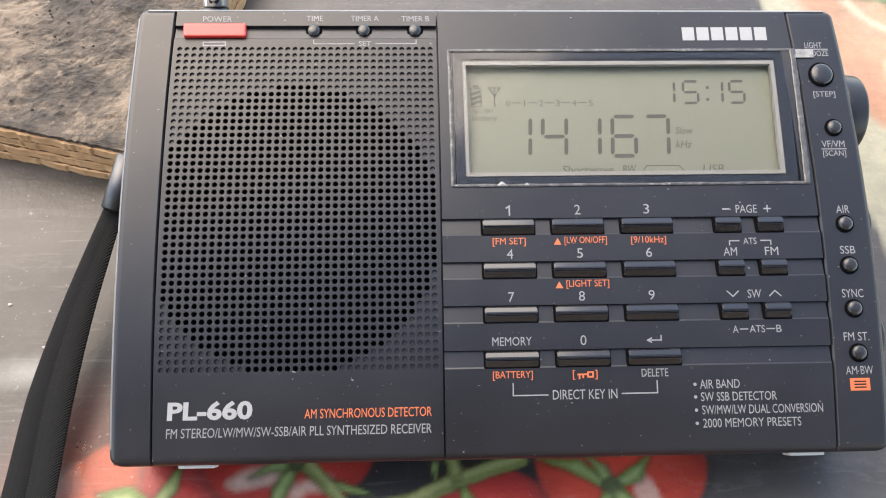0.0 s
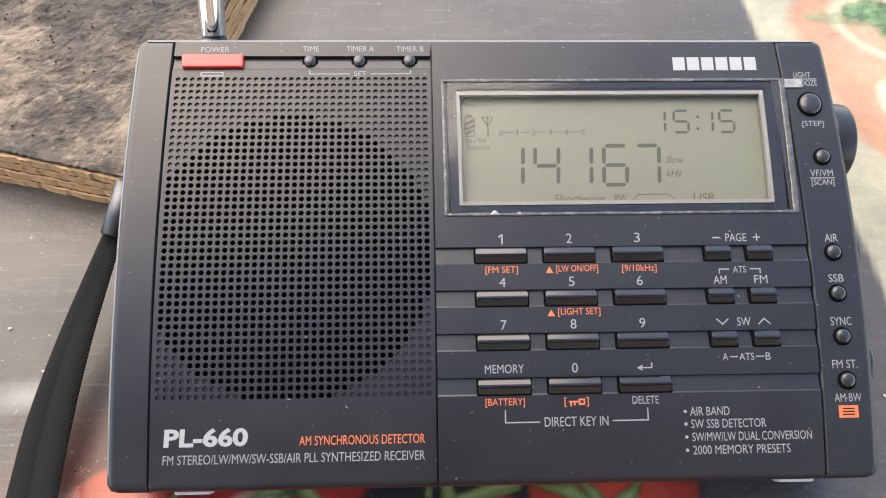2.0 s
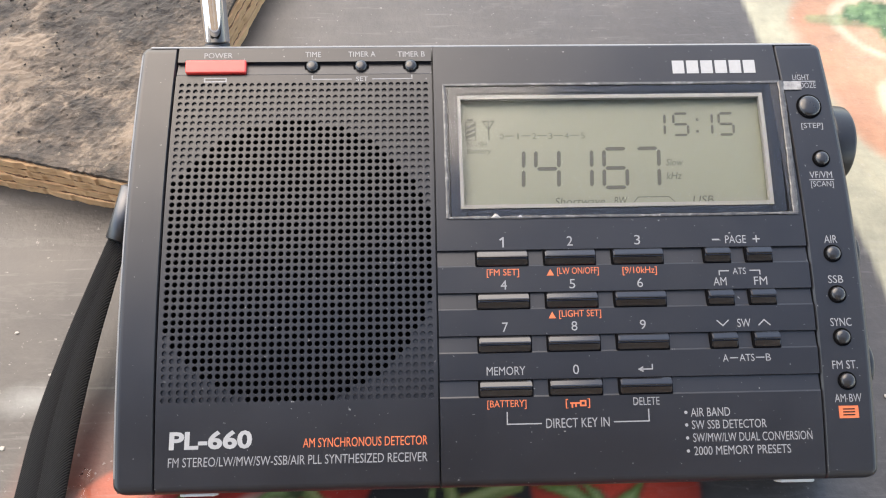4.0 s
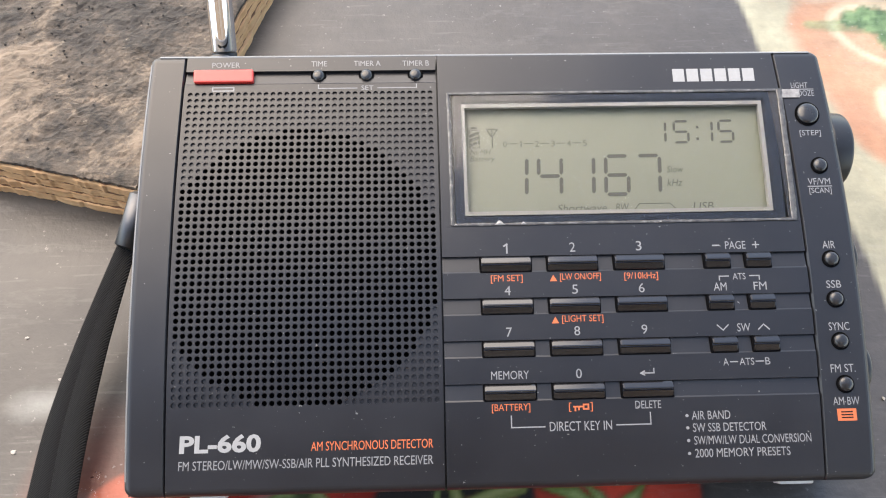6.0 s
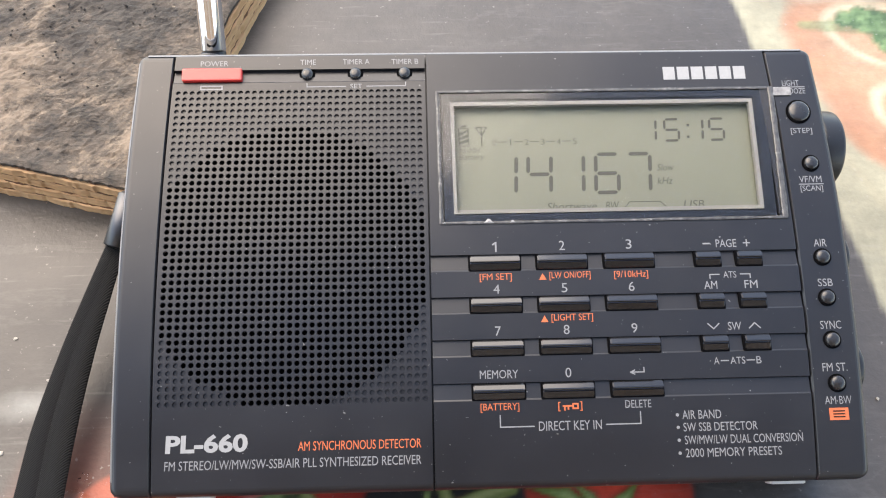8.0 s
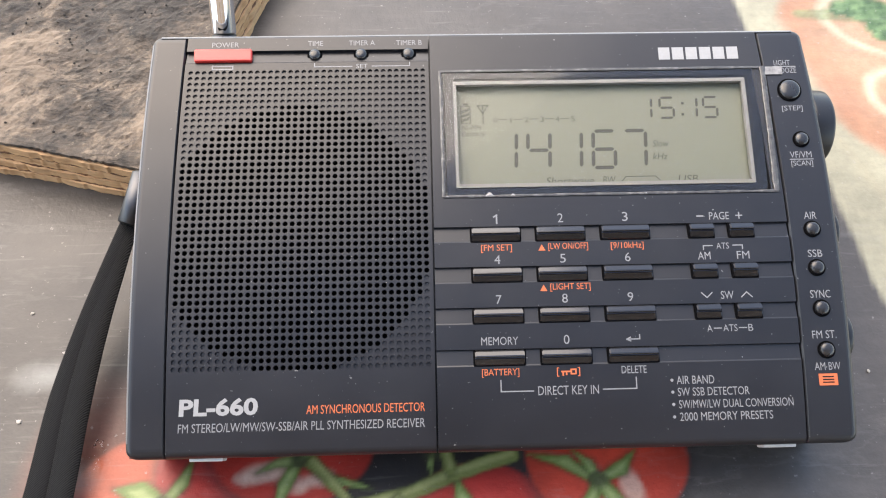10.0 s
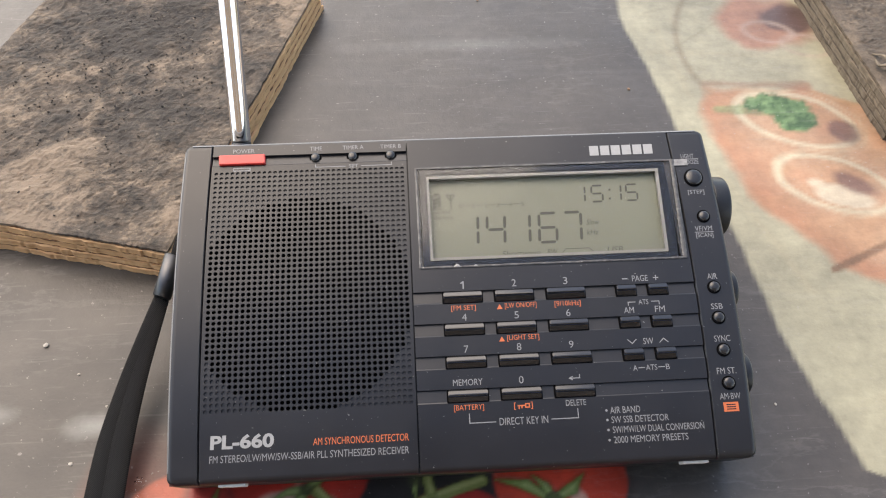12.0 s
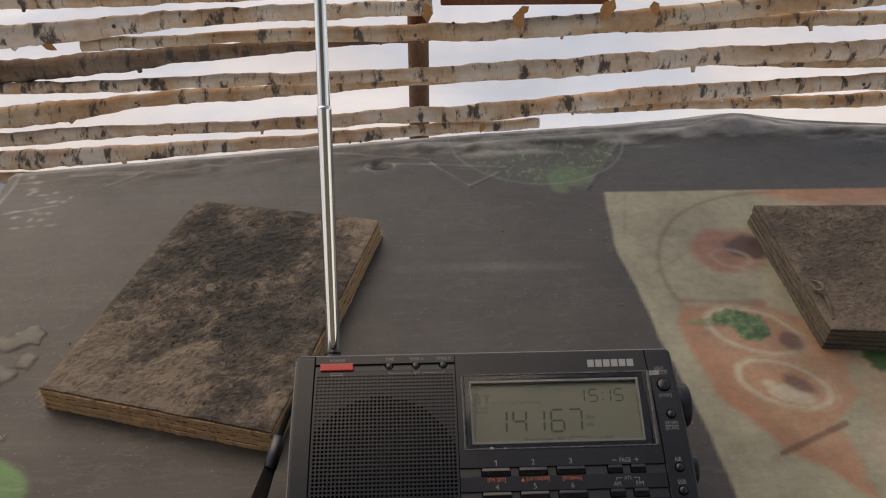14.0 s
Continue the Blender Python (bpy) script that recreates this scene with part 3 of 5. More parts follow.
    # pale streaks along the edges: wear plus painted shine of the plastic
    worn = np.clip(0.4 + ripple(x * 0.5, y * 4, 260, 81), 0, 1)
    rim = back_edge(x) - y
    lay(rgb, (0.5, 0.49, 0.47), soft(np.abs(rim - 0.004) - 0.0016, 0.003) * np.clip(worn + 0.35, 0, 1) * 0.85)
    lay(rgb, (0.42, 0.41, 0.4), soft(np.abs(rim - 0.012 - 0.004 * ripple(x, y * 0, 90, 82)) - 0.0005, 0.0015) * worn * 0.6)
    lay(rgb, (0.3, 0.295, 0.285), soft(rim - 0.01, 0.012) * np.clip(ripple(x, y, 420, 83), 0, 1) * 0.6)
    lay(rgb, (0.42, 0.41, 0.4), soft(np.abs(x - left_edge(y) - 0.004) - 0.001, 0.003) * 0.5)
    lay(rgb, (0.3, 0.29, 0.27), soft(ellipse(x, y, -0.066, 0.325, 0.016, 0.006, 0.25) + 0.002 * ripple(x, y, 700, 84), 0.002) * 0.3)
    lay(rgb, (0.4, 0.39, 0.37), soft(np.abs(ellipse(x, y, -0.0605, 0.3255, 0.0115, 0.0056, 0.15) + 0.001 * ripple(x, y, 700, 84)) - 0.0004, 0.0012) * 0.8)
    lay(rgb, (0.006, 0.005, 0.005), soft(ellipse(x, y, -0.0585, 0.3255, 0.0085, 0.0055, 0.15) + 0.001 * ripple(x, y, 900, 61), 0.001))
    return np.clip(rgb, 0.002, 0.9)


def cloth_height(x, y):
    """Creases and bumps of the cloth."""
    z = 0.0006 * ripple(x, y, 26, 71) * soft(0.13 - np.hypot(x, y), 0.1)
    z = z + 0.009 * np.exp(-((x - 0.245) / 0.03) ** 2 - ((y - 0.383) / 0.014) ** 2)
    fold = 0.352 + 0.022 * np.clip((x - 0.02) / 0.22, 0, 1) - 0.05 * np.clip(x - 0.25, 0, 1)
    z = z + 0.0032 * np.exp(-((y - fold) / 0.006) ** 2) * soft(-0.05 - x, 0.06) * (1 + 0.3 * ripple(x, y * 0, 60, 74))
    z = z + 0.0015 * np.exp(-((y - back_edge(x) + 0.004) / 0.008) ** 2) * soft(x - 0.02, 0.1)
    z = z + 0.0013 * np.exp(-((y - back_edge(x) + 0.018) / 0.014) ** 2) * (1 - 2 * np.abs(ripple(x, y * 2.5, 110, 76))) * soft(-0.3 - x, 0.1)
    z = z + 0.002 * np.exp(-((y - back_edge(x) + 0.03) / 0.02) ** 2) * ripple(x, y, 40, 72)
    for ax, ay, bx, by in ((-0.3, 0.318, -0.21, 0.322), (-0.27, 0.305, -0.235, 0.328), (-0.02, 0.33, 0.01, 0.297), (0.01, 0.297, 0.035, 0.315), (-0.055, 0.33, 0.04, 0.322), (-0.1, 0.345, -0.02, 0.335), (0.03, 0.34, 0.1, 0.29), (0.1, 0.29, 0.14, 0.36)):
        z = z + 0.0004 * np.exp(-(np.maximum(stroke(x, y, ax, ay, bx, by, 0, 0), 0) / 0.0018) ** 2)
    z = z - 0.003 * np.exp(-((x + 0.0625) / 0.012) ** 2 - ((y - 0.3265) / 0.006) ** 2)
    return z


def tablecloth():
    xs = np.concatenate([np.linspace(0, 0.24, 110, endpoint=False), np.linspace(0.24, 0.455, 260, endpoint=False), np.linspace(0.455, 0.72, 170, endpoint=False), np.linspace(0.72, 1.1, 60)])
    ys = np.concatenate([np.linspace(-0.6, -0.13, 50, endpoint=False), np.linspace(-0.13, -0.03, 125, endpoint=False), np.linspace(-0.03, 0.385, 260)])
    u, v = np.meshgrid(xs, ys)
    y = np.where(v > 0.2, 0.2 + (v - 0.2) / 0.185 * (back_edge(u - 0.36) - 0.2), v)
    x = u + left_edge(y)
    z = cloth_height(x, y)
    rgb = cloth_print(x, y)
    h, w = x.shape
    # hanging edges, far side and left side
    def hang(px, py, pz, out):
        rows = []
        for k, d in enumerate((0.004, 0.012, 0.03, 0.07, 0.12, 0.17)):
            o = 0.006 + 0.004 * k
            rows.append((px + out[0] * o, py + out[1] * o, pz - d + 0 * px))
        return rows
    verts = [np.stack([x, y, z], -1).reshape(-1, 3)]
    cols = [rgb.reshape(-1, 3)]
    faces = [(j * w + i, j * w + i + 1, (j + 1) * w + i + 1, (j + 1) * w + i) for j in range(h - 1) for i in range(w - 1)]
    base = h * w
    for line, out in ((np.arange(w) + (h - 1) * w, (0, 1)), (np.arange(h) * w, (-1, 0))):
        p, c, last = verts[0][line], cols[0][line], line
        for px, py, pz in hang(p[:, 0], p[:, 1], p[:, 2], out):
            verts.append(np.stack([px, py, pz], -1))
            cols.append(c)
            ids = base + np.arange(len(line))
            base += len(line)
            for i in range(len(line) - 1):
                faces.append((last[i], last[i + 1], ids[i + 1], ids[i]))
            last = ids
    verts, cols = np.concatenate(verts), np.concatenate(cols)
    me = bpy.data.meshes.new("tablecloth")
    me.from_pydata(verts.tolist(), [], [tuple(int(k) for k in f) for f in faces])
    attr = me.color_attributes.new("print", "FLOAT_COLOR", "POINT")
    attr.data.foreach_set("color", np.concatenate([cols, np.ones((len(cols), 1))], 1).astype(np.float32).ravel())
    me.materials.append(M_CLOTH)
    me.polygons.foreach_set("use_smooth", [True] * len(me.polygons))
    return tagged(new("tablecloth", me), "worn grey oilcloth printed with tomatoes, leaves and pizza", "tablecloth")


tablecloth()


def table():
    root = tagged(new("table"), "low wooden table under the oilcloth", "table")
    root.location = (0.18, 0, GROUND)
    part("tabletop", box(-0.52, 0.53, -0.58, 0.312, -GROUND - 0.034, -GROUND - 0.004, 0.003), M_TABLE, root)
    for x in (-0.47, 0.48):
        for y in (-0.53, 0.27):
            part("leg", box(x - 0.03, x + 0.03, y - 0.03, y + 0.03, -0.02, -GROUND - 0.036, 0.004), M_TABLE, root)


table()

# ---- plywood boards ----


def plywood(name, corners, thick, plies, top_material, edge_materials, seed, label, grains=0):
    """A board of glued plies with ragged, weathered edges; corners run anticlockwise."""
    rnd = random.Random(seed)
    root = tagged(new(name), label, "board")
    c = [Vector((p[0], p[1], 0)) for p in corners]
    mid = sum(c, Vector()) / 4
    root.location = mid
    c = [p - mid for p in c]
    weights = [0.22 if layer % 2 else 1.0 for layer in range(plies)]
    weights[-1] = 0.55
    level = 0.0
    n_u, n_v = 110, 110
    for layer in range(plies):
        z0, z1 = level, level + thick * weights[layer] / sum(weights)
        level = z1
        inset = rnd.uniform(-0.0003, 0.0003) + (0.0004 if layer % 2 else 0) - 0.0002 * (plies - layer)
        last = layer == plies - 1
        bm = bmesh.new()

        def place(u, v):
            """A point of the sheet, with ragged rims."""
            p = c[0].lerp(c[1], u).lerp(c[3].lerp(c[2], u), v)
            gap = min(u, v, 1 - u, 1 - v)
            if gap < 0.001:
                rag = 0.0005 * noise.noise(p * 45 + Vector((seed, layer * 0.4, 0))) + 0.0006 * noise.noise(p * 260 + Vector((seed, layer * 5.1, 0))) + 0.0005 * noise.noise(p * 900 + Vector((seed, layer * 9.1, 5)))
                p = p * (1 + (rag - inset) / p.length)
            return p

        if last:
            grid = []
            for b in range(n_v + 1):
                row = []
                for a in range(n_u + 1):
                    p = place(a / n_u, b / n_v)
                    rim = min(a, b, n_u - a, n_v - b)
                    h = 0.0007 * noise.noise(p * 330 + Vector((seed, 0, 0))) + 0.0004 * noise.noise(p * 800) + 0.0012 * noise.noise(p * 90) + 0.0014 * noise.noise(p * 40)
                    row.append(bm.verts.new((p.x, p.y, z1 + h * min(1.0, rim / 4) - (0.0005 if rim == 0 else 0))))
                grid.append(row)
            for b in range(n_v):
                for a in range(n_u):
                    bm.faces.new((grid[b][a], grid[b][a + 1], grid[b + 1][a + 1], grid[b + 1][a]))
            high = grid[0][:-1] + [r[-1] for r in grid[:-1]] + grid[-1][:0:-1] + [r[0] for r in grid[:0:-1]]
        else:
            loop = [(a / n_u, 0) for a in range(n_u)] + [(1, b / n_v) for b in range(n_v)] + [(1 - a / n_u, 1) for a in range(n_u)] + [(0, 1 - b / n_v) for b in range(n_v)]
            high = []
            for u, v in loop:
                p = place(u, v)
                high.append(bm.verts.new((p.x, p.y, z1)))
            bm.faces.new(high)
        low = [bm.verts.new((q.co.x, q.co.y, z0)) for q in high]
        k = len(high)
        for i in range(k):
            bm.faces.new((low[i], low[(i + 1) % k], high[(i + 1) % k], high[i]))
        bm.faces.new(low[::-1])
        bmesh.ops.recalc_face_normals(bm, faces=bm.faces)
        part("ply", bm, top_material if last else edge_materials[layer % 2], root, "dirty top veneer" if last else "")
    bm = bmesh.new()
    for _ in range(420):
        k = rnd.choice((0, 0, 3, 3, 1))
        a, b = c[k], c[(k + 1) % 4]
        u = rnd.random() ** 2 * 0.12 if rnd.random() < 0.3 else rnd.random()
        p = (a.lerp(b, u) if k == 0 else b.lerp(a, u)) + Vector((0, 0, thick * rnd.uniform(0.05, 0.95)))
        out = Vector(((b - a).y, -(b - a).x, 0)).normalized()
        d = (out + (b - a).normalized() * rnd.uniform(-1.6, 1.6) + Vector((0, 0, rnd.uniform(-0.7, 0.3)))).normalized() * rnd.uniform(0.0015, 0.0075 if u < 0.12 else 0.0045)
        w = Vector((0, 0, 0.00012))
        side = d.cross(w).normalized() * 0.00012
        v = [bm.verts.new(q) for q in (p - w - d * 0.2, p + side - d * 0.2, p - side - d * 0.2, p + d)]
        for f in ((0, 1, 3), (1, 2, 3), (2, 0, 3), (0, 2, 1)):
            bm.faces.new([v[i] for i in f])
    grit = bmesh.new()
    for _ in range(grains):
        u, v = min(0.96, max(0.04, rnd.gauss(0.5, 0.2))), min(0.96, max(0.04, rnd.gauss(0.52, 0.2)))
        p = c[0].lerp(c[1], u).lerp(c[3].lerp(c[2], u), v)
        size = rnd.uniform(0.0002, 0.00055)
        made = bmesh.ops.create_icosphere(grit, subdivisions=1, radius=size, matrix=Matrix.Translation(p + Vector((0, 0, thick + 0.0003))))
        for w in made["verts"]:
            w.co += Vector((rnd.uniform(-1, 1), rnd.uniform(-1, 1), rnd.uniform(-0.6, 0.4))) * size * 0.5
    part("grit", grit, M_GRIT, root, "dark crumbs of soot and bark")["kind"] = "stuff"
    part("fray", bm, edge_materials[0], root, "pale splinters along the torn edges")["kind"] = "stuff"
    return root


plywood("plywood_board", [(-0.2415, 0.0862), (-0.1105, 0.0515), (-0.0580, 0.2335), (-0.1895, 0.2605)], 0.0165, 9, M_BOARD_TOP, (M_PLY_LIGHT, M_PLY_DARK), 3, "soot-stained square of old plywood with frayed edges on the oilcloth", 500)
plywood("plywood_board", [(0.2165, 0.1185), (0.40, 0.101), (0.42, 0.239), (0.2115, 0.2435)], 0.0165, 9, M_BOARD_TOP_B, (M_PLY_GREY, M_PLY_BLACK), 7, "weathered grey plywood offcut with a split side", 60)

offcut = bpy.data.objects["plywood_board.001"]
for pts, r in (([(0.2205, 0.162, 0.0165), (0.2225, 0.155, 0.0205), (0.2215, 0.148, 0.0215), (0.2185, 0.150, 0.019), (0.2195, 0.156, 0.0175)], 0.0014), ([(0.2225, 0.15, 0.0175), (0.222, 0.138, 0.0185), (0.2205, 0.126, 0.0165)], 0.0012), ([(0.2145, 0.2, 0.014), (0.2155, 0.17, 0.0155), (0.2175, 0.145, 0.0145)], 0.0009)):
    p = smooth_path(pts, 8)
    part("splinter", sweep([q - offcut.location for q in p], [r * (1 - 0.6 * abs(2 * k / len(p) - 1)) for k in range(len(p))], 8, 0.6), M_PLY_GREY, offcut, "curled splinter")

# ---- radio ----
TILT = 21.65
FACE_BEND, FACE_APEX = 0.00151, -9.9
radio = tagged(new("portable_radio"), "black portable shortwave radio leaning back on its stand", "radio")
radio.matrix_world = pose(0, 0, 0.05202, TILT, 0, 0)
KEY_ROWS = (-1.95, -12.9, -23.75, -34.6)
TOP, BOTTOM = 58.7, -57.9


def face_z(y):
    """The gently convex front, in millimetres behind its apex."""
    return -FACE_BEND * (y - FACE_APEX) ** 2


def layout(x, y):
    """From the flat drawing of the print and keys to the curved face."""
    return 0.145 + x * (0.985 + 0.000161 * y + 7.54e-6 * y * y) + 0.002 * y, -0.67 + 0.9901 * y + 0.000476 * y * y + 8.0e-6 * y ** 3 + 0.0028 * x


def row_y(y):
    return layout(20.0, y)[1]


def in_mm(points):
    return [(a / 1000, b / 1000) for a, b in points]


def dense(points, step=2.0):
    """The outline with its long stretches cut up, so that it can follow the curve."""
    out = []
    for (a, b), (c, d) in zip(points, points[1:]):
        k = max(1, int(math.hypot(c - a, d - b) / step))
        out += [(a + (c - a) * q / k, b + (d - b) * q / k) for q in range(k)]
    return out + [points[-1]]


def arc(cy, cz, r, a0, a1, steps=6):
    return [(cy + r * math.cos(radians(a0 + (a1 - a0) * k / steps)), cz + r * math.sin(radians(a0 + (a1 - a0) * k / steps))) for k in range(steps + 1)]


TOP_ROUND = arc(TOP - 1.5, -1.5, 1.5, 90, 0) + [(TOP, -2.6)]
LOW_ROUND = arc(BOTTOM + 1.8, -1.8, 1.8, 90, 180) + [(BOTTOM, -2.6)]


def panel(name, outline, x0, x1, label=""):
    return part(name, extrude_profile(in_mm(dense(outline)), x0 / 1000, x1 / 1000, 0), M_CASE, radio, label)


# right-hand panel: ramped troughs along the rows of keys, and the surround of the display
lower = [(row_y(8.4), -2.6), (row_y(8.4), 0.0)]
for yc in KEY_ROWS:
    c = row_y(yc)
    lower += [(c + 2.15, 0.0), (c + 1.95, -0.85), (c - 1.75, -0.28), (c - 2.15, 0.0)]
panel("key_panel", lower + LOW_ROUND, -14.25, 79.5)
panel("display_surround", [(row_y(45.2), -2.6), (row_y(45.2), 0)] + TOP_ROUND, -14.25, 79.5)
for x0, x1 in ((-14.25, layout(-10.9, 27)[0]), (layout(76.6, 27)[0], 79.5)):
    panel("display_surround", [(row_y(8.4), -2.6), (row_y(8.4), 0), (row_y(45.2), 0), (row_y(45.2), -2.6)], x0, x1)


def side_strip(inner, outer):
    """A side strip of the case, rounded outwards and at both ends."""
    s, r = (1 if outer > 0 else -1), 2.6
    bends = [(BOTTOM + r - r * math.cos(radians(a)), r * (1 - math.sin(radians(a)))) for a in range(0, 91, 15)]
    mids = [(y, 0.0) for y in np.linspace(BOTTOM + r + 1.5, TOP - r - 1.5, 54)]
    tops = [(TOP - r + r * math.cos(radians(a)), r * (1 - math.sin(radians(a)))) for a in range(90, -1, -15)]
    bm, rings = bmesh.new(), []
    for y, inset in bends + mids + tops:
        ring = [(inner, -6.0), (inner, -0.5 - 0.6 * inset), (inner + s * 0.4, -0.6 * inset)]
        ring += [(outer - s * (1.9 + inset - 1.9 * math.sin(radians(a))), -0.6 * inset - 1.9 * (1 - math.cos(radians(a)))) for a in range(0, 91, 15)]
        ring += [(outer - s * inset, -9.0), (inner, -9.0)]
        rings.append([bm.verts.new(mm(x, y, z)) for x, z in ring])
    k = len(rings[0])
    for a, b in zip(rings, rings[1:]):
        for q in range(k):
            bm.faces.new((a[q], a[(q + 1) % k], b[(q + 1) % k], b[q]))
    bm.faces.new(rings[0][::-1])
    bm.faces.new(rings[-1])
    bmesh.ops.recalc_face_normals(bm, faces=bm.faces)
    return part("side_strip", bm, M_CASE, radio)


side_strip(79.95, 93.2)
side_strip(-82.75, -92.6)

# pale bands painting the highlight along the top and the far side
panel("worn_edge", arc(TOP - 1.5, -1.5, 1.55, 70, 18) + arc(TOP - 1.5, -1.5, 1.3, 18, 70), -90.0, 90.5).data.materials[0] = M_EDGE


def side_edge(x):
    """A thin pale band that paints a highlight on the rounded side of the case."""
    bm, rings = bmesh.new(), []
    for y in np.linspace(BOTTOM + 4, TOP - 2.8, 50):
        w = 1.94 + 0.03 * noise.noise(Vector((y * 0.2, 1.0, 3.0)))
        ring = [(x + 1.9 - w * math.sin(radians(a)), -1.9 + w * math.cos(radians(a))) for a in (35, 50, 65)] + [(x + 1.9 - 1.7 * math.sin(radians(a)), -1.9 + 1.7 * math.cos(radians(a))) for a in (65, 35)]
        rings.append([bm.verts.new(mm(p, y, q)) for p, q in ring])
    for a, b in zip(rings, rings[1:]):
        for q in range(5):
            bm.faces.new((a[q], a[(q + 1) % 5], b[(q + 1) % 5], b[q]))
    bm.faces.new(rings[0][::-1])
    bm.faces.new(rings[-1])
    bmesh.ops.recalc_face_normals(bm, faces=bm.faces)
    return part("worn_edge", bm, M_EDGE, radio, "pale band painting a highlight along the case edge")


side_edge(-92.6)

# grille panel: solid bands above and below, punched plate between
GX0, GX1, GY0, GY1 = -81.6, -15.4, -36.95, 47.0
panel("top_band", [(GY1, -2.6), (GY1, 0), (49.1, 0), (49.4, -0.3), (52.9, -0.95), (53.2, 0)] + TOP_ROUND, -82.4, -14.7)
panel("lower_band", [(GY0, -2.6), (GY0, 0)] + LOW_ROUND, -82.4, -14.7)
for x0, x1 in ((-82.4, GX0), (GX1, -14.7)):
    panel("grille_margin", [(GY0, -2.6), (GY0, 0), (GY1, 0), (GY1, -2.6)], x0, x1)


def punched_plate():
    cols, rows, sides = 36, 45, 10
    px, py = (GX1 - GX0) / cols, (GY1 - GY0) / rows
    verts, faces = [], []

    def v(x, y, z):
        verts.append(mm(x, y, z))
        return len(verts) - 1

    for j in range(rows):
        for i in range(cols):
            cx, cy = GX0 + (i + 0.5) * px, GY0 + (j + 0.5) * py
            through_hole = math.hypot(i - 16.5, j - 18.7) < 19.6
            r, depth = (0.67, -1.4) if through_hole else (0.64, -0.55)
            square = []
            for k in range(sides):
                a = 2 * math.pi * (k + 0.5) / sides
                s = 1 / max(abs(math.cos(a)), abs(math.sin(a)))
                square.append(v(cx + math.cos(a) * s * px / 2, cy + math.sin(a) * s * py / 2, 0))
            rim = [v(cx + r * math.cos(2 * math.pi * (k + 0.5) / sides), cy + r * math.sin(2 * math.pi * (k + 0.5) / sides), -0.012) for k in range(sides)]
            low = [v(cx + r * 0.94 * math.cos(2 * math.pi * (k + 0.5) / sides), cy + r * 0.94 * math.sin(2 * math.pi * (k + 0.5) / sides), depth) for k in range(sides)]
            for k in range(sides):
                m = (k + 1) % sides
                faces.append((square[k], square[m], rim[m], rim[k]))
                faces.append((rim[k], rim[m], low[m], low[k]))
            if not through_hole:
                faces.append(tuple(low))
            for sx, sy in ((1, 1), (-1, 1), (-1, -1), (1, -1)):
                corner = v(cx + sx * px / 2, cy + sy * py / 2, 0)
                near = sorted(square, key=lambda q: (verts[q][0] * 1000 - cx - sx * px / 2) ** 2 + (verts[q][1] * 1000 - cy - sy * py / 2) ** 2)[:2]
                a, b = sorted(near)
                if (b - a) > 1:
                    a, b = b, a
                faces.append((a, corner, b))
    me = bpy.data.meshes.new("speaker_grille")
    me.from_pydata(verts, [], faces)
    me.materials.append(M_CASE)
    ob = new("speaker_grille", me)
    ob.parent = radio
    ob["label"] = "black punched speaker grille with a round open field"


punched_plate()
part("speaker_cloth", extrude_profile(in_mm(dense([(GY0, -2.58), (GY0, -2.2), (GY1, -2.2), (GY1, -2.58)])), GX0 / 1000, GX1 / 1000, 0), M_DARK, radio)

# display: recessed glass, white line, black border, protective film with lifted edges
display = part("display", box(*mm(-10.8, 76.6, 8.4, 45.2, -2.59, -2.2)), M_LCD, radio, "grey-green liquid crystal display")


def ring(x0, x1, y0, y1, w, z0, z1):
    bm = box(*mm(x0, x1, y1 - w, y1, z0, z1))
    box(*mm(x0, x1, y0, y0 + w, z0, z1), bm=bm)
    box(*mm(x0, x0 + w, y0 + w, y1 - w, z0, z1), bm=bm)
    return box(*mm(x1 - w, x1, y0 + w, y1 - w, z0, z1), bm=bm)


part("border", ring(-10.7, 76.5, 8.5, 45.1, 2.4, -1.6, -0.05), M_BEZEL, display, "glossy black border")
part("white_line", ring(-8.4, 73.4, 11.2, 42.0, 1.0, -1.5, -0.1), M_LINE, display, "thin white frame line")
bm = box(*mm(73.3, 74.2, 10.8, 42.8, -1.6, -0.3))
part("border", box(*mm(-8.3, 74.2, 42.0, 42.8, -1.6, -0.3), bm=bm), M_BEZEL, display)
film = part("protective_film", box(*mm(-11.9, 79.2, 8.6, 45.0, 0.12, 0.32)), M_FILM, radio, "clear protective film peeling at its edges")
film.visible_shadow = False


def film_edge(a, b, w, seed):
    rnd = random.Random(seed)
    pts = smooth_path([(a[0] + (b[0] - a[0]) * k / 12 + rnd.uniform(-0.05, 0.05), a[1] + (b[1] - a[1]) * k / 12 + rnd.uniform(-0.05, 0.05), 0.25) for k in range(13)], 4)
    return sweep([mm(*p) for p in pts], [w * (0.85 + 0.35 * noise.noise(Vector((k * 0.35, seed, 0)))) / 1000 for k in range(len(pts))], 8, 0.3)


for a, b, w in (((-11.7, 44.9), (79.2, 44.9), 0.42), ((-11.7, 8.7), (79.2, 8.7), 0.42), ((-11.7, 8.7), (-11.7, 45.0), 0.48), ((78.7, 8.7), (78.7, 45.0), 0.95)):
    part("film_edge", film_edge(a, b, w, int(abs(a[0] + b[1] * 3))), M_FILM_EDGE, film, "whitish lifted edge")

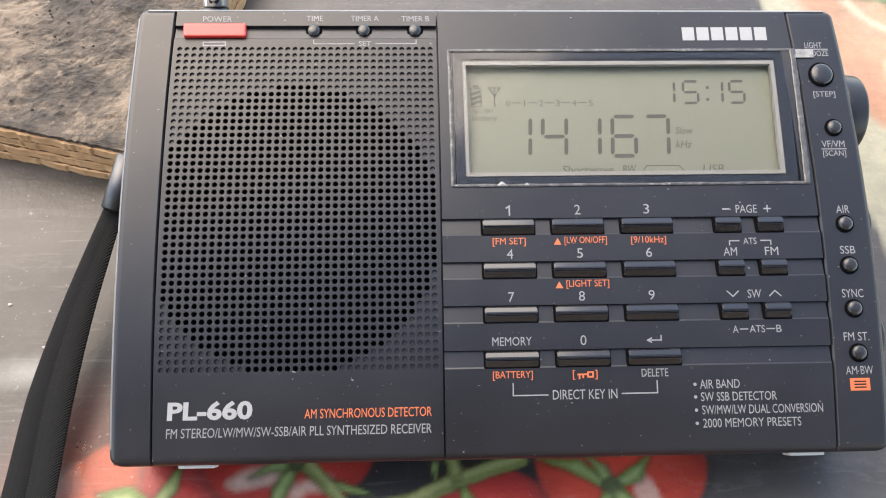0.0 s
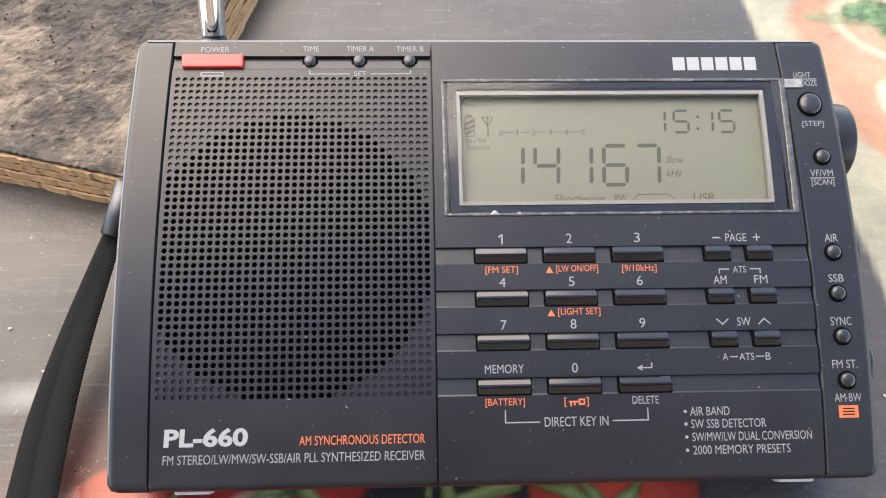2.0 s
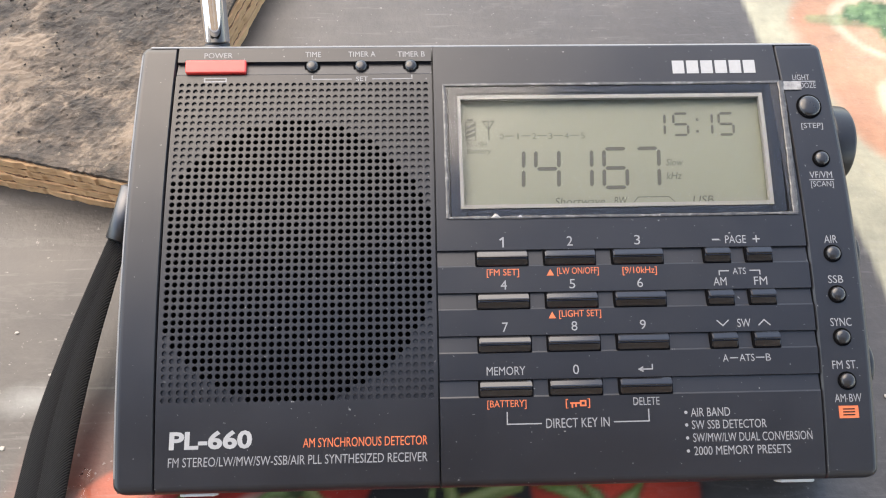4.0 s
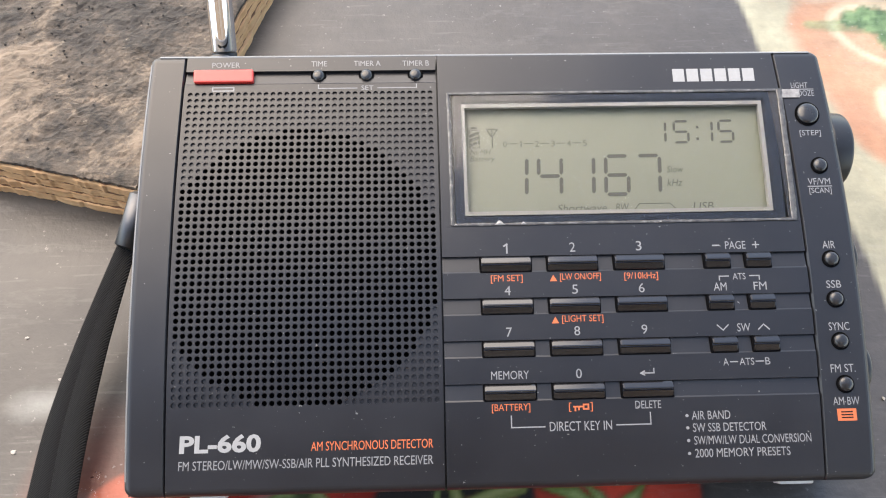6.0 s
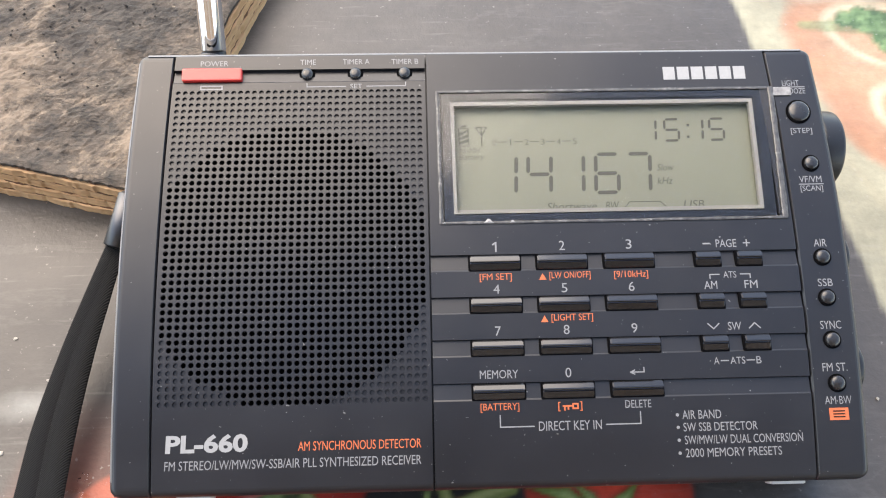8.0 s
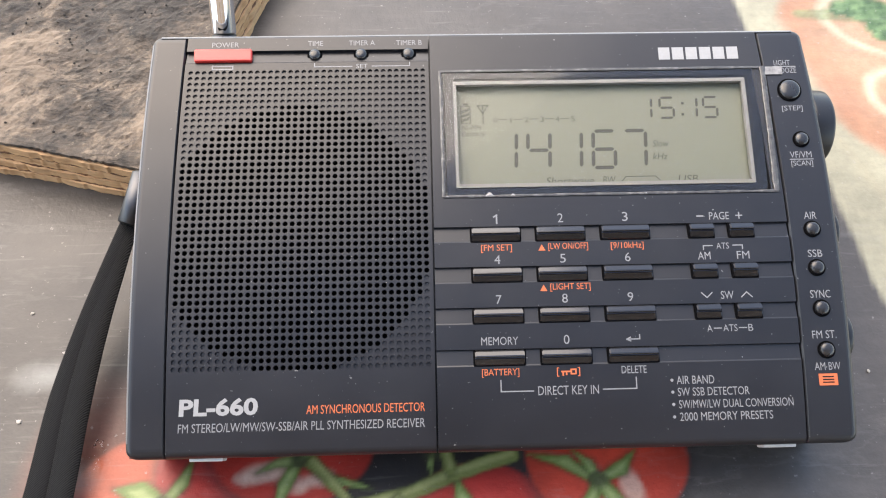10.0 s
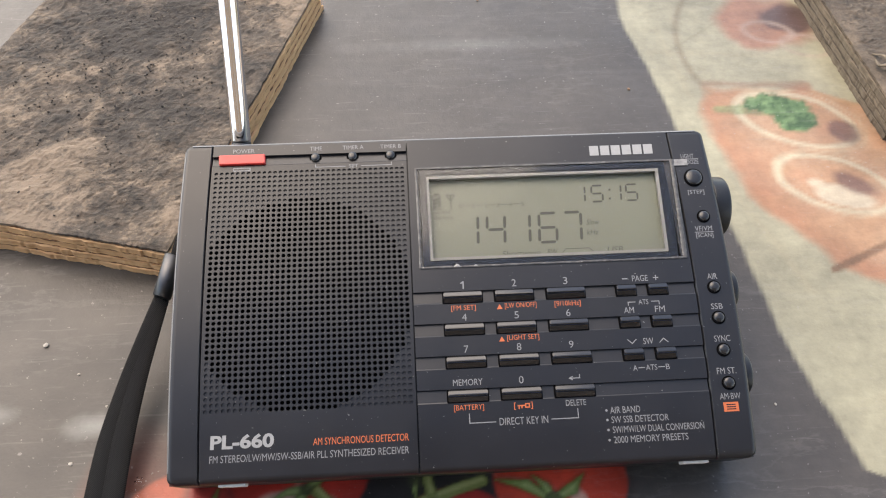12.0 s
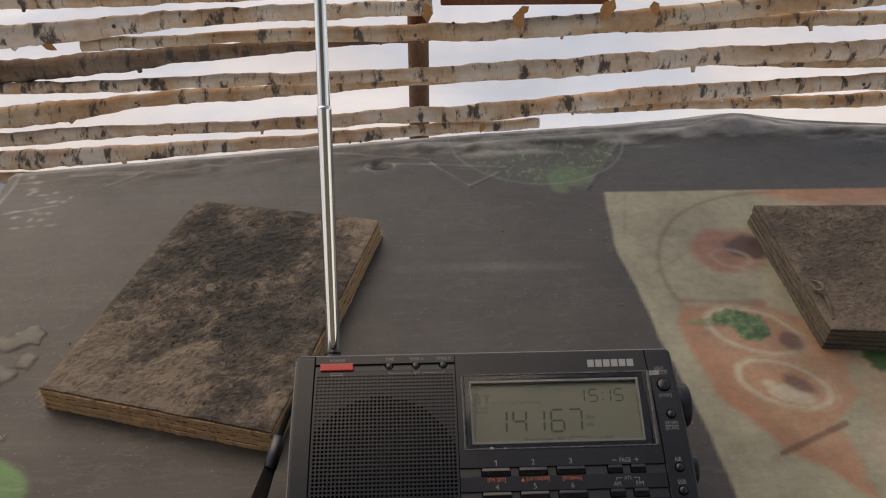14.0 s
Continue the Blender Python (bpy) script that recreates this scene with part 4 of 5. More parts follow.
part("film_edge", box(*mm(79.2, 84.2, 42.6, 45.0, 0.12, 0.36), 0.0001), M_FILM_TAB, film, "cloudy pull tab")
for x, w in ((0.6, 1.7), (6.9, 1.1), (-10.8, 0.7), (43.0, 0.5)):
    bm = bmesh.new()
    rim = [bm.verts.new(mm(x + a * w, 8.5 + b * w * 0.75, 0.3)) for a, b in ((-1, 0), (-0.5, 0.45), (-0.1, 1.0), (0.25, 0.8), (0.6, 0.3), (1, 0))]
    tip = bm.verts.new(mm(x, 8.5 + 0.3 * w, 0.55))
    for a, b in zip(rim, rim[1:] + rim[:1]):
        bm.faces.new((a, b, tip))
    part("flake", bm, M_FILM_TAB, film, "pale flake of lifted film")

# seven-segment figures
SEGMENTS = {"1": "bc", "4": "fgbc", "6": "afgecd", "7": "abc", "5": "afgcd"}


def figure(ch, x, y, w, h, t, slant):
    bm = bmesh.new()
    lines = {"a": (0, 1, 1, 1), "b": (1, 1, 1, 0.5), "c": (1, 0.5, 1, 0), "d": (0, 0, 1, 0), "e": (0, 0.5, 0, 0), "f": (0, 1, 0, 0.5), "g": (0, 0.5, 1, 0.5)}
    for s in SEGMENTS[ch]:
        x0, y0, x1, y1 = lines[s]
        flat = y0 == y1
        ax, ay, bx, by = x + x0 * w, y + y0 * h, x + x1 * w, y + y1 * h
        g = t * 0.62
        if flat:
            q = [(ax + g * 0.5, ay), (ax + g * 1.3, ay + t / 2), (bx - g * 1.3, ay + t / 2), (bx - g * 0.5, ay), (bx - g * 1.3, ay - t / 2), (ax + g * 1.3, ay - t / 2)]
        else:
            q = [(ax, ay - g * 0.5), (ax + t / 2, ay - g * 1.3), (ax + t / 2, by + g * 1.3), (ax, by + g * 0.5), (ax - t / 2, by + g * 1.3), (ax - t / 2, ay - g * 1.3)]
        low = [bm.verts.new(mm(p + (r - y) * slant, r, -2.19)) for p, r in q]
        high = [bm.verts.new(mm(p + (r - y) * slant, r, -2.12)) for p, r in q]
        bm.faces.new(high)
        for k in range(6):
            bm.faces.new((low[k], low[(k + 1) % 6], high[(k + 1) % 6], high[k]))
    bmesh.ops.recalc_face_normals(bm, faces=bm.faces)
    return bm


for ch, x in zip("14167", (2.3, 11.6, 20.3, 29.7, 38.2)):
    part("figure", figure(ch, x, 16.9, 6.1, 10.6, 1.0, 0.05), M_SEGMENT, display)
for ch, x in zip("1515", (43.0, 49.3, 55.8, 61.6)):
    part("figure", figure(ch, x, 31.1, 3.9, 6.0, 0.65, 0.05), M_SEGMENT, display)
bm = box(*mm(55.6, 56.3, 35.0, 35.7, -2.19, -2.12))
part("colon", box(*mm(55.4, 56.1, 31.7, 32.4, -2.19, -2.12), bm=bm), M_SEGMENT, display)


def lettering(text, cx, cy, width, height, material, parent, z=0.0, slant=0.0, name="lettering", bold=0.0):
    """Raised print of the given outer size, in millimetres on the panel."""
    curve = bpy.data.curves.new(name, "FONT")
    curve.body, curve.resolution_u, curve.shear, curve.offset = text, 3, slant, bold
    probe = bpy.data.objects.new(name, curve)
    scene.collection.objects.link(probe)
    me = bpy.data.meshes.new_from_object(probe.evaluated_get(bpy.context.evaluated_depsgraph_get()))
    bpy.data.objects.remove(probe)
    co = np.empty(len(me.vertices) * 3)
    me.vertices.foreach_get("co", co)
    co = co.reshape(-1, 3)
    lo, hi = co.min(0), co.max(0)
    co[:, 0] = (cx + ((co[:, 0] - lo[0]) / (hi[0] - lo[0]) - 0.5) * width) / 1000
    co[:, 1] = (cy + ((co[:, 1] - lo[1]) / (hi[1] - lo[1]) - 0.5) * height) / 1000
    co[:, 2] = (z + 0.04) / 1000
    me.vertices.foreach_set("co", co.ravel())
    me.materials.clear()
    me.materials.append(material)
    ob = new(name, me)
    ob.parent = parent
    return ob


def line_mark(points, material, parent, w=0.28, z=0.0, name="printed_line"):
    bm = bmesh.new()
    for (ax, ay), (bx, by) in zip(points, points[1:]):
        d = Vector((bx - ax, by - ay)).normalized() * (w / 2)
        nrm = Vector((-d.y, d.x))
        q = [Vector((ax, ay)) - d + nrm, Vector((ax, ay)) - d - nrm, Vector((bx, by)) + d - nrm, Vector((bx, by)) + d + nrm]
        bm.faces.new([bm.verts.new(mm(p.x, p.y, z + 0.04)) for p in q])
    return part(name, bm, material, parent)


# print on the display
for text, cx, cy, w, h in (("Ni-MH", -3.4, 29.2, 5.6, 1.4), ("Battery", -2.9, 27.1, 6.8, 1.9), ("Slow", 48.8, 23.6, 4.6, 1.9), ("kHz", 48.4, 19.9, 4.2, 1.9)):
    lettering(text, cx, cy, w, h, M_FAINT if "-" in text or "B" in text else M_SEGMENT, display, -2.2, 0.25)
for text, cx, w in (("Shortwave", 23.0, 13.2), ("BW", 33.8, 3.6), ("USB", 55.6, 5.4)):
    lettering(text, cx, 13.3, w, 2.1, M_SEGMENT, display, -2.2, 0.2)
line_mark([(37.2, 12.8), (38.4, 14.2), (46.6, 14.2), (48.0, 12.8)], M_SEGMENT, display, 0.22, -2.2)
for k in range(6):
    lettering(str(k), 3.3 + k * 4.32, 31.3, 0.35 if k == 1 else 1.1, 1.7, M_FAINT, display, -2.2)
    if k < 5:
        line_mark([(4.3 + k * 4.32, 31.4), (6.5 + k * 4.32, 31.4)], M_FAINT, display, 0.25, -2.2)
line_mark([(-6.2, 30.4), (-6.2, 35.4), (-3.6, 35.4), (-3.6, 30.4), (-6.2, 30.4)], M_FAINT, display, 0.25, -2.2)
for y in (31.2, 32.5, 33.8):
    line_mark([(-5.8, y), (-4.0, y + 0.7)], M_FAINT, display, 0.8, -2.2)
line_mark([(-5.4, 36.0), (-4.4, 36.0)], M_FAINT, display, 0.6, -2.2)
line_mark([(-0.1, 30.4), (-0.1, 35.6)], M_SEGMENT, display, 0.3, -2.2)
line_mark([(-1.6, 35.6), (1.4, 35.6), (-0.1, 33.2), (-1.6, 35.6)], M_SEGMENT, display, 0.3, -2.2)

# keys


def key(x0, x1, yc):
    """A rocker-shaped key: two sloping halves that meet in a fine step."""
    outline = [(-1.95, -0.85), (-1.95, 0.1), (-1.75, 0.38), (-0.42, 0.95), (-0.18, 0.68), (-0.04, 0.68), (0.04, 1.18), (0.2, 1.28), (0.5, 1.22), (1.55, 0.72), (1.85, 0.42), (1.95, 0.1), (1.95, -0.85)]
    bm = extrude_profile(in_mm([(yc + a, b) for a, b in outline[::-1]]), x0 / 1000, x1 / 1000, 0)
    ends = [e for e in bm.edges if any(len(f.verts) > 4 for f in e.link_faces)]
    bmesh.ops.bevel(bm, geom=ends, offset=0.00025, segments=2, affect="EDGES")
    root = part("key", bm, M_KEY, radio)
    part("gap", box(*mm(x0 - 0.42, x1 + 0.42, yc - 2.4, yc + 2.25, -0.95, 0.05), 0.0004), M_DARK, root, "dark gap round the key")


for yc in KEY_ROWS:
    for x in (-4.6, 12.7, 30.1):
        key(x, x + 12.8, yc)
for yc in KEY_ROWS[:3]:
    for x in (53.8, 64.6):
        key(x, x + 6.5, yc)

power = part("power_button", box(*mm(-79.3, -63.5, 48.75, 52.35, -1.0, 1.1), 0.0005, 3), M_RED, radio, "red power button")


def round_button(x, y, r, z=0.0):
    """A domed rubber button in a dark ring."""
    bm = bmesh.new()
    rings = [[bm.verts.new(mm(x + r * q * math.cos(a), y + r * q * math.sin(a), z + h)) for a in (2 * math.pi * k / 28 for k in range(28))] for q, h in ((1, 0), (1, 0.55), (0.94, 0.85), (0.8, 1.1), (0.55, 1.3), (0.25, 1.4))]
    for a, b in zip(rings, rings[1:]):
        for k in range(28):
            bm.faces.new((a[k], a[(k + 1) % 28], b[(k + 1) % 28], b[k]))
    bm.faces.new(rings[-1])
    root = part("button", bm, M_BUTTON, radio, smooth=True)
    part("socket", cylinder((r + 0.45) / 1000, (r + 0.45) / 1000, 0.0003, Matrix.Translation(mm(x, y, z + 0.08)), 28), M_DARK, root, "dark ring round the button")


for x in (-46.3, -33.4, -20.2):
    round_button(x, 50.9, 1.65, -0.8)
round_button(85.6, 37.9, 2.9, 0.05)
for y in (23.3, -2.2, -12.8, -23.7, -34.6):
    round_button(87.1, y, 1.85, 0.05)

# printed words
W = M_GREY
for text, cx, cy, w, h, m in (
    ("POWER", -70.9, 54.0, 7.4, 1.5, W), ("TIME", -46.0, 54.1, 4.2, 1.5, W), ("TIMER A", -33.1, 54.1, 7.2, 1.5, W), ("TIMER B", -20.0, 54.0, 7.2, 1.5, W),
    ("2", 19.3, 2.3, 1.5, 2.5, W), ("3", 36.7, 2.3, 1.5, 2.5, W),
    ("4", 2.0, -8.8, 1.6, 2.4, W), ("5", 19.4, -8.8, 1.5, 2.4, W), ("6", 36.7, -8.8, 1.5, 2.4, W),
    ("7", 2.0, -19.5, 1.5, 2.4, W), ("8", 19.4, -19.5, 1.5, 2.4, W), ("9", 36.7, -19.5, 1.5, 2.4, W),
    ("MEMORY", 1.9, -30.3, 9.6, 2.1, W), ("0", 19.3, -30.3, 1.5, 2.4, W),
    ("[FM SET]", 1.9, -5.8, 8.2, 2.2, M_ORANGE), ("[LW ON/OFF]", 21.0, -5.7, 10.6, 2.2, M_ORANGE), ("[9/10kHz]", 36.8, -5.8, 8.8, 2.2, M_ORANGE),
    ("[LIGHT SET]", 21.0, -16.6, 10.6, 2.2, M_ORANGE), ("[BATTERY]", 1.9, -38.5, 9.6, 2.2, M_ORANGE), ("[", 16.7, -38.6, 0.6, 2.3, M_ORANGE), ("]", 22.1, -38.6, 0.6, 2.3, M_ORANGE),
    ("DELETE", 36.4, -38.4, 6.5, 1.9, W), ("DIRECT KEY IN", 19.2, -43.2, 15.6, 2.3, W),
    ("PAGE", 62.2, 2.0, 5.4, 2.1, W), ("-", 57.0, 2.0, 1.9, 0.4, W), ("+", 67.6, 2.0, 1.9, 1.9, W),
    ("ATS", 62.4, -6.3, 3.4, 1.7, W), ("AM", 57.2, -8.9, 3.4, 2.1, W), ("FM", 67.7, -8.9, 3.4, 2.1, W), ("SW", 62.4, -19.6, 3.4, 2.1, W),
    ("A", 57.0, -28.3, 1.4, 1.8, W), ("ATS", 62.4, -28.3, 3.8, 1.8, W), ("B", 67.8, -28.3, 1.3, 1.8, W),
    ("AIR BAND", 52.1, -41.4, 9.8, 2.1, W), ("SW SSB DETECTOR", 56.6, -44.4, 18.6, 2.1, W), ("SW/MW/LW DUAL CONVERSION", 62.2, -47.5, 29.6, 2.1, W), ("2000 MEMORY PRESETS", 59.4, -50.6, 24.0, 2.1, W),
    ("LIGHT", 84.5, 46.2, 4.6, 1.6, W), ("SNOOZE", 85.0, 43.9, 6.6, 1.6, W), ("[STEP]", 85.8, 32.3, 5.8, 1.9, W), ("VF/VM", 86.5, 18.9, 6.0, 1.8, W), ("[SCAN]", 86.6, 16.2, 6.0, 1.9, W),
    ("AIR", 87.0, 1.6, 3.4, 2.0, W), ("SSB", 87.1, -8.9, 3.9, 2.0, W), ("SYNC", 87.2, -19.9, 5.4, 2.1, W), ("FM ST.", 87.0, -30.6, 6.4, 2.1, W), ("AM BW", 86.9, -38.8, 6.8, 2.0, W),
    ("PL-660", -69.7, -45.2, 19.8, 4.4, M_WHITE), ("AM SYNCHRONOUS DETECTOR", -32.6, -46.4, 30.0, 2.2, M_ORANGE), ("FM STEREO/LW/MW/SW-SSB/AIR PLL SYNTHESIZED RECEIVER", -48.6, -50.3, 62.0, 2.2, W),
):
    lettering(text, cx, cy, w, h, m, radio, 0.04 if cx > 78 else 0.0, bold=0.035 if m is M_WHITE else 0.0)
lettering("SET", -33.2, 47.6 - 0.55, 3.2, 1.3, W, radio)
for y in (-41.4, -44.4, -47.5, -50.6):
    part("bullet", cylinder(0.0004, 0.0004, 0.0001, Matrix.Translation(mm(46.0, y, 0.05)), 12), W, radio)
for y in (-5.8, -16.7):
    bm = bmesh.new()
    bm.faces.new([bm.verts.new(mm(*p)) for p in ((13.0, y - 0.8, 0.05), (14.9, y - 0.8, 0.05), (13.95, y + 0.9, 0.05))])
    part("printed_triangle", bm, M_ORANGE, radio)
for pts, m, w in (
    ([(-46.3, 48.0), (-46.3, 47.0), (-36.0, 47.0)], W, 0.25), ([(-20.0, 48.0), (-20.0, 47.0), (-30.4, 47.0)], W, 0.25),
    ([(1.5, 2.9), (2.2, 3.35), (2.2, 1.1)], W, 0.42), ([(1.9, -40.4), (1.9, -43.2), (10.2, -43.2)], W, 0.3), ([(36.8, -40.4), (36.8, -43.2), (28.2, -43.2)], W, 0.3),
    ([(57.2, -7.2), (57.2, -6.2), (59.6, -6.2)], W, 0.3), ([(67.7, -7.2), (67.7, -6.2), (65.2, -6.2)], W, 0.3),
    ([(55.6, -18.9), (57.0, -20.2), (58.4, -18.9)], W, 0.3), ([(66.2, -20.2), (67.6, -18.9), (69.0, -20.2)], W, 0.3),
    ([(58.2, -28.3), (60.0, -28.3)], W, 0.28), ([(64.8, -28.3), (66.7, -28.3)], W, 0.28),
    ([(38.4, -29.5), (38.4, -30.6), (35.2, -30.6)], W, 0.3), ([(36.0, -30.1), (35.0, -30.6), (36.0, -31.1)], W, 0.3),
    ([(82.0, 45.05), (88.2, 45.05)], W, 0.25), ([(83.4, 17.55), (89.8, 17.55)], W, 0.25),
    ([(17.7, -38.5), (20.0, -38.5)], M_ORANGE, 0.4), ([(18.0, -38.6), (18.0, -39.4)], M_ORANGE, 0.4), ([(18.9, -38.6), (18.9, -39.2)], M_ORANGE, 0.4),
    ([(20.1, -38.0), (21.3, -38.0), (21.3, -39.1), (20.1, -39.1), (20.1, -38.0)], M_ORANGE, 0.4),
):
    line_mark(pts, m, radio, w, 0.04 if pts[0][0] > 80 else 0.0)
line_mark([(-74.4, 47.55), (-74.4, 46.6), (-68.8, 46.6), (-68.8, 47.55), (-74.4, 47.55)], W, radio, 0.35)
patch = part("printed_patch", box(*mm(84.3, 89.2, -43.7, -40.7, -0.25, 0.08)), M_ORANGE, radio, "orange printed patch")
for y in (-41.5, -42.2, -42.9):
    line_mark([(85.4, y), (88.1, y)], M_KEY, patch, 0.3, 0.08)
# maker's mark as plain blocks
for k in range(6):
    x = 49.9 + k * 3.86
    part("maker_mark", box(*mm(x, x + 3.2, 47.7, 51.4, 0.0, 0.06)), M_WHITE, radio, "plain white block of the maker's mark")

# everything so far is drawn flat: lay it onto the curved face
STRAIGHT = ("worn_edge", "key_panel", "display_surround", "side_strip", "top_band", "lower_band", "grille_margin", "speaker_grille", "speaker_cloth")
WIDE = ("display", "border", "white_line", "protective_film")
for ob in radio.children_recursive:
    kind = ob.name.split(".")[0]
    if kind in WIDE:
        bm = bmesh.new()
        bm.from_mesh(ob.data)
        for y in range(9, 46, 3):
            bmesh.ops.bisect_plane(bm, geom=bm.verts[:] + bm.edges[:] + bm.faces[:], plane_co=mm(0, y, 0), plane_no=(0, 1, 0))
        bm.to_mesh(ob.data)
        bm.free()
    co = np.empty(len(ob.data.vertices) * 3)
    ob.data.vertices.foreach_get("co", co)
    co = co.reshape(-1, 3) * 1000
    if kind not in STRAIGHT:
        co[:, 0], co[:, 1] = layout(co[:, 0], co[:, 1])
    co[:, 2] += face_z(co[:, 1])
    ob.data.vertices.foreach_set("co", co.ravel() / 1000)
    ob.data.update()

shell = [(y, face_z(y) - 3.4) for y in np.linspace(BOTTOM + 0.3, TOP - 0.3, 40)] + [(TOP - 0.3, -28), (TOP - 3, -33.5), (54, -34.8), (-53, -34.8), (-56, -33), (BOTTOM + 0.3, -28)]
part("back_shell", extrude_profile(in_mm(shell), -0.0923, 0.0929, 0), M_SHELL, radio)

# knobs on the side, feet, stand


def knob(y, z, r, out):
    m = Matrix.Translation(mm(93.2 + out / 2, y, z)) @ Matrix.Rotation(math.pi / 2, 4, "Y")
    part("knob", cylinder(r / 1000, r * 0.97 / 1000, out / 1000, m, 48, 0.0009), M_SHELL, radio, "round black side knob", smooth=True)


knob(31.5, -15.5, 10.9, 6.0)
knob(0.0, -15.5, 7.0, 5.0)
knob(-29.5, -15.5, 7.2, 5.0)
for x in (-73.0, 73.8):
    part("foot", box(*mm(x - 4.3, x + 4.3, -58.7, -57.0, -11.0, -6.5), 0.0004, 2), M_RUBBER, radio, "white rubber foot")
bm = box(-0.03, 0.03, -0.001, 0.001, -0.041, 0.0, 0.0006)
bmesh.ops.transform(bm, matrix=Matrix.Translation(mm(0, 32, -34.7)) @ Matrix.Rotation(radians(18), 4, "X"), verts=bm.verts)
part("kickstand", bm, M_SHELL, radio)

# telescopic antenna, leaning back from its swivel
antenna = part("antenna", cylinder(0.0042, 0.0042, 0.006, Matrix.Translation(mm(-75.3, 58.2, -16.0)) @ Matrix.Rotation(math.pi / 2, 4, "X"), 24, 0.0006), M_SHELL, radio, "chrome telescopic antenna", True)
A0, AD = Vector(mm(-75.3, 62.5, -20.0)), Vector((-2.2, 88.0, 47.5)).normalized()
part("hinge", sweep([A0 + AD * q for q in (-0.004, -0.002, 0.0025, 0.003)], [0.003, 0.0036, 0.0036, 0.003], 20, 0.75, (0, 0, 1)), M_FERRULE, antenna, "dull metal hinge")
for a, b, r in ((0.0028, 0.128, 3.6), (0.128, 0.235, 3.15), (0.235, 0.34, 2.7), (0.34, 0.44, 2.25)):
    bm = sweep([A0 + AD * q for q in (a, a + 0.0004, b - 0.0022, b - 0.002, b - 0.0004, b)], [(r - 0.15) / 1000, r / 1000, r / 1000, (r + 0.12) / 1000, (r + 0.12) / 1000, (r - 0.3) / 1000], 40, 1.0, (1, 0, 0))
    part("tube", bm, M_CHROME, antenna, smooth=True)

# wrist strap: cord loop, crimp and two woven bands
to_panel = radio.matrix_world.inverted()


def in_radio(points):
    return [to_panel @ Vector(p) for p in points]


strap = part("wrist_strap", sweep(in_radio(smooth_path([(-0.0935, 0.058, 0.036), (-0.098, 0.052, 0.034), (-0.101, 0.044, 0.031), (-0.103, 0.036, 0.028)])), 0.0016, 10), M_STRAP, radio, "black woven wrist strap with a metal crimp")
part("crimp", sweep(in_radio([(-0.1025, 0.0385, 0.0295), (-0.1027, 0.038, 0.029), (-0.1068, 0.0245, 0.022), (-0.107, 0.024, 0.0218)]), [0.0024, 0.0034, 0.0034, 0.0028], 20), M_FERRULE, strap, "bright metal crimp", True)
for pts in (
    [(-0.1075, 0.026, 0.0215), (-0.1125, 0.010, 0.0165), (-0.1166, -0.006, 0.0125), (-0.1205, -0.028, 0.0085), (-0.1222, -0.056, 0.0055), (-0.1245, -0.1, 0.0045), (-0.127, -0.15, 0.0045)],
    [(-0.1062, 0.025, 0.0210), (-0.1098, 0.010, 0.0165), (-0.1128, -0.006, 0.0130), (-0.1150, -0.028, 0.0095), (-0.1155, -0.056, 0.0065), (-0.116, -0.1, 0.005), (-0.117, -0.15, 0.0045)],
):
    p = smooth_path(pts, 14)
    part("band", sweep(in_radio(p), [0.0021 + 0.0016 * min(1, k / 42) for k in range(len(p))], 14, 0.4), M_STRAP, strap)

# ---- fence of birch poles ----
FY = 1.6


def pole(material, dy, seed, *marks):
    """A crooked pole through marks (x, z, radius), drawn out past both ends."""
    rnd = random.Random(seed)
    mx, mz, mr = (np.array(v) for v in zip(*marks))
    s0, s1 = (mz[1] - mz[0]) / (mx[1] - mx[0]), (mz[-1] - mz[-2]) / (mx[-1] - mx[-2])
    lo, hi = (-2.0 if mx[0] < -0.9 else mx[0] - 0.12), (2.2 if mx[-1] > 0.8 else mx[-1] + 0.12)
    pts, radii = [], []
    for x in np.arange(lo, hi, 0.013):
        z = np.mean([np.interp(x + o, mx, mz) for o in (-0.09, -0.045, 0, 0.045, 0.09)])
        z += max(0, x - mx[-1]) * s1 * 0.6 - max(0, mx[0] - x) * s0 * 0.6
        w = Vector((x * 1.3, seed * 3.3, 0))
        pts.append((x, FY + dy + 0.012 * noise.noise(w + Vector((0, 0, 4))), z + 0.005 * noise.noise(w * 6) + 0.003 * noise.noise(w * 15)))
        radii.append(max(0.006, float(np.interp(x, mx, mr)) * (1 + 0.13 * noise.noise(w * 7 + Vector((9, 0, 0))) + 0.12 * noise.noise(w * 23) + 0.1 * noise.noise(w * 47))))
    bm = sweep(pts, radii, 14)
    for _ in range(int((hi - lo) * 5)):
        k = rnd.randrange(1, len(pts) - 1)
        a = rnd.uniform(-2.8, -0.3)
        d = Vector((rnd.uniform(-0.6, 0.6), math.sin(a), math.cos(a) * 0.8)).normalized()
        bmesh.ops.create_cone(bm, cap_ends=True, segments=8, radius1=radii[k] * 0.5, radius2=radii[k] * 0.22, depth=radii[k] * rnd.uniform(1.6, 2.4), matrix=Matrix.Translation(Vector(pts[k]) + d * radii[k] * 0.5) @ d.to_track_quat("Z", "Y").to_matrix().to_4x4())
    for f in bm.faces:
        f.material_index = 1 if len(f.verts) == 8 else 0
    ob = finish(bm, "fence_pole", material, smooth=True)
    ob.data.materials.append(M_KNOT)
    return tagged(ob, "crooked birch pole nailed across the fence", "fence pole", "poles of the fence")


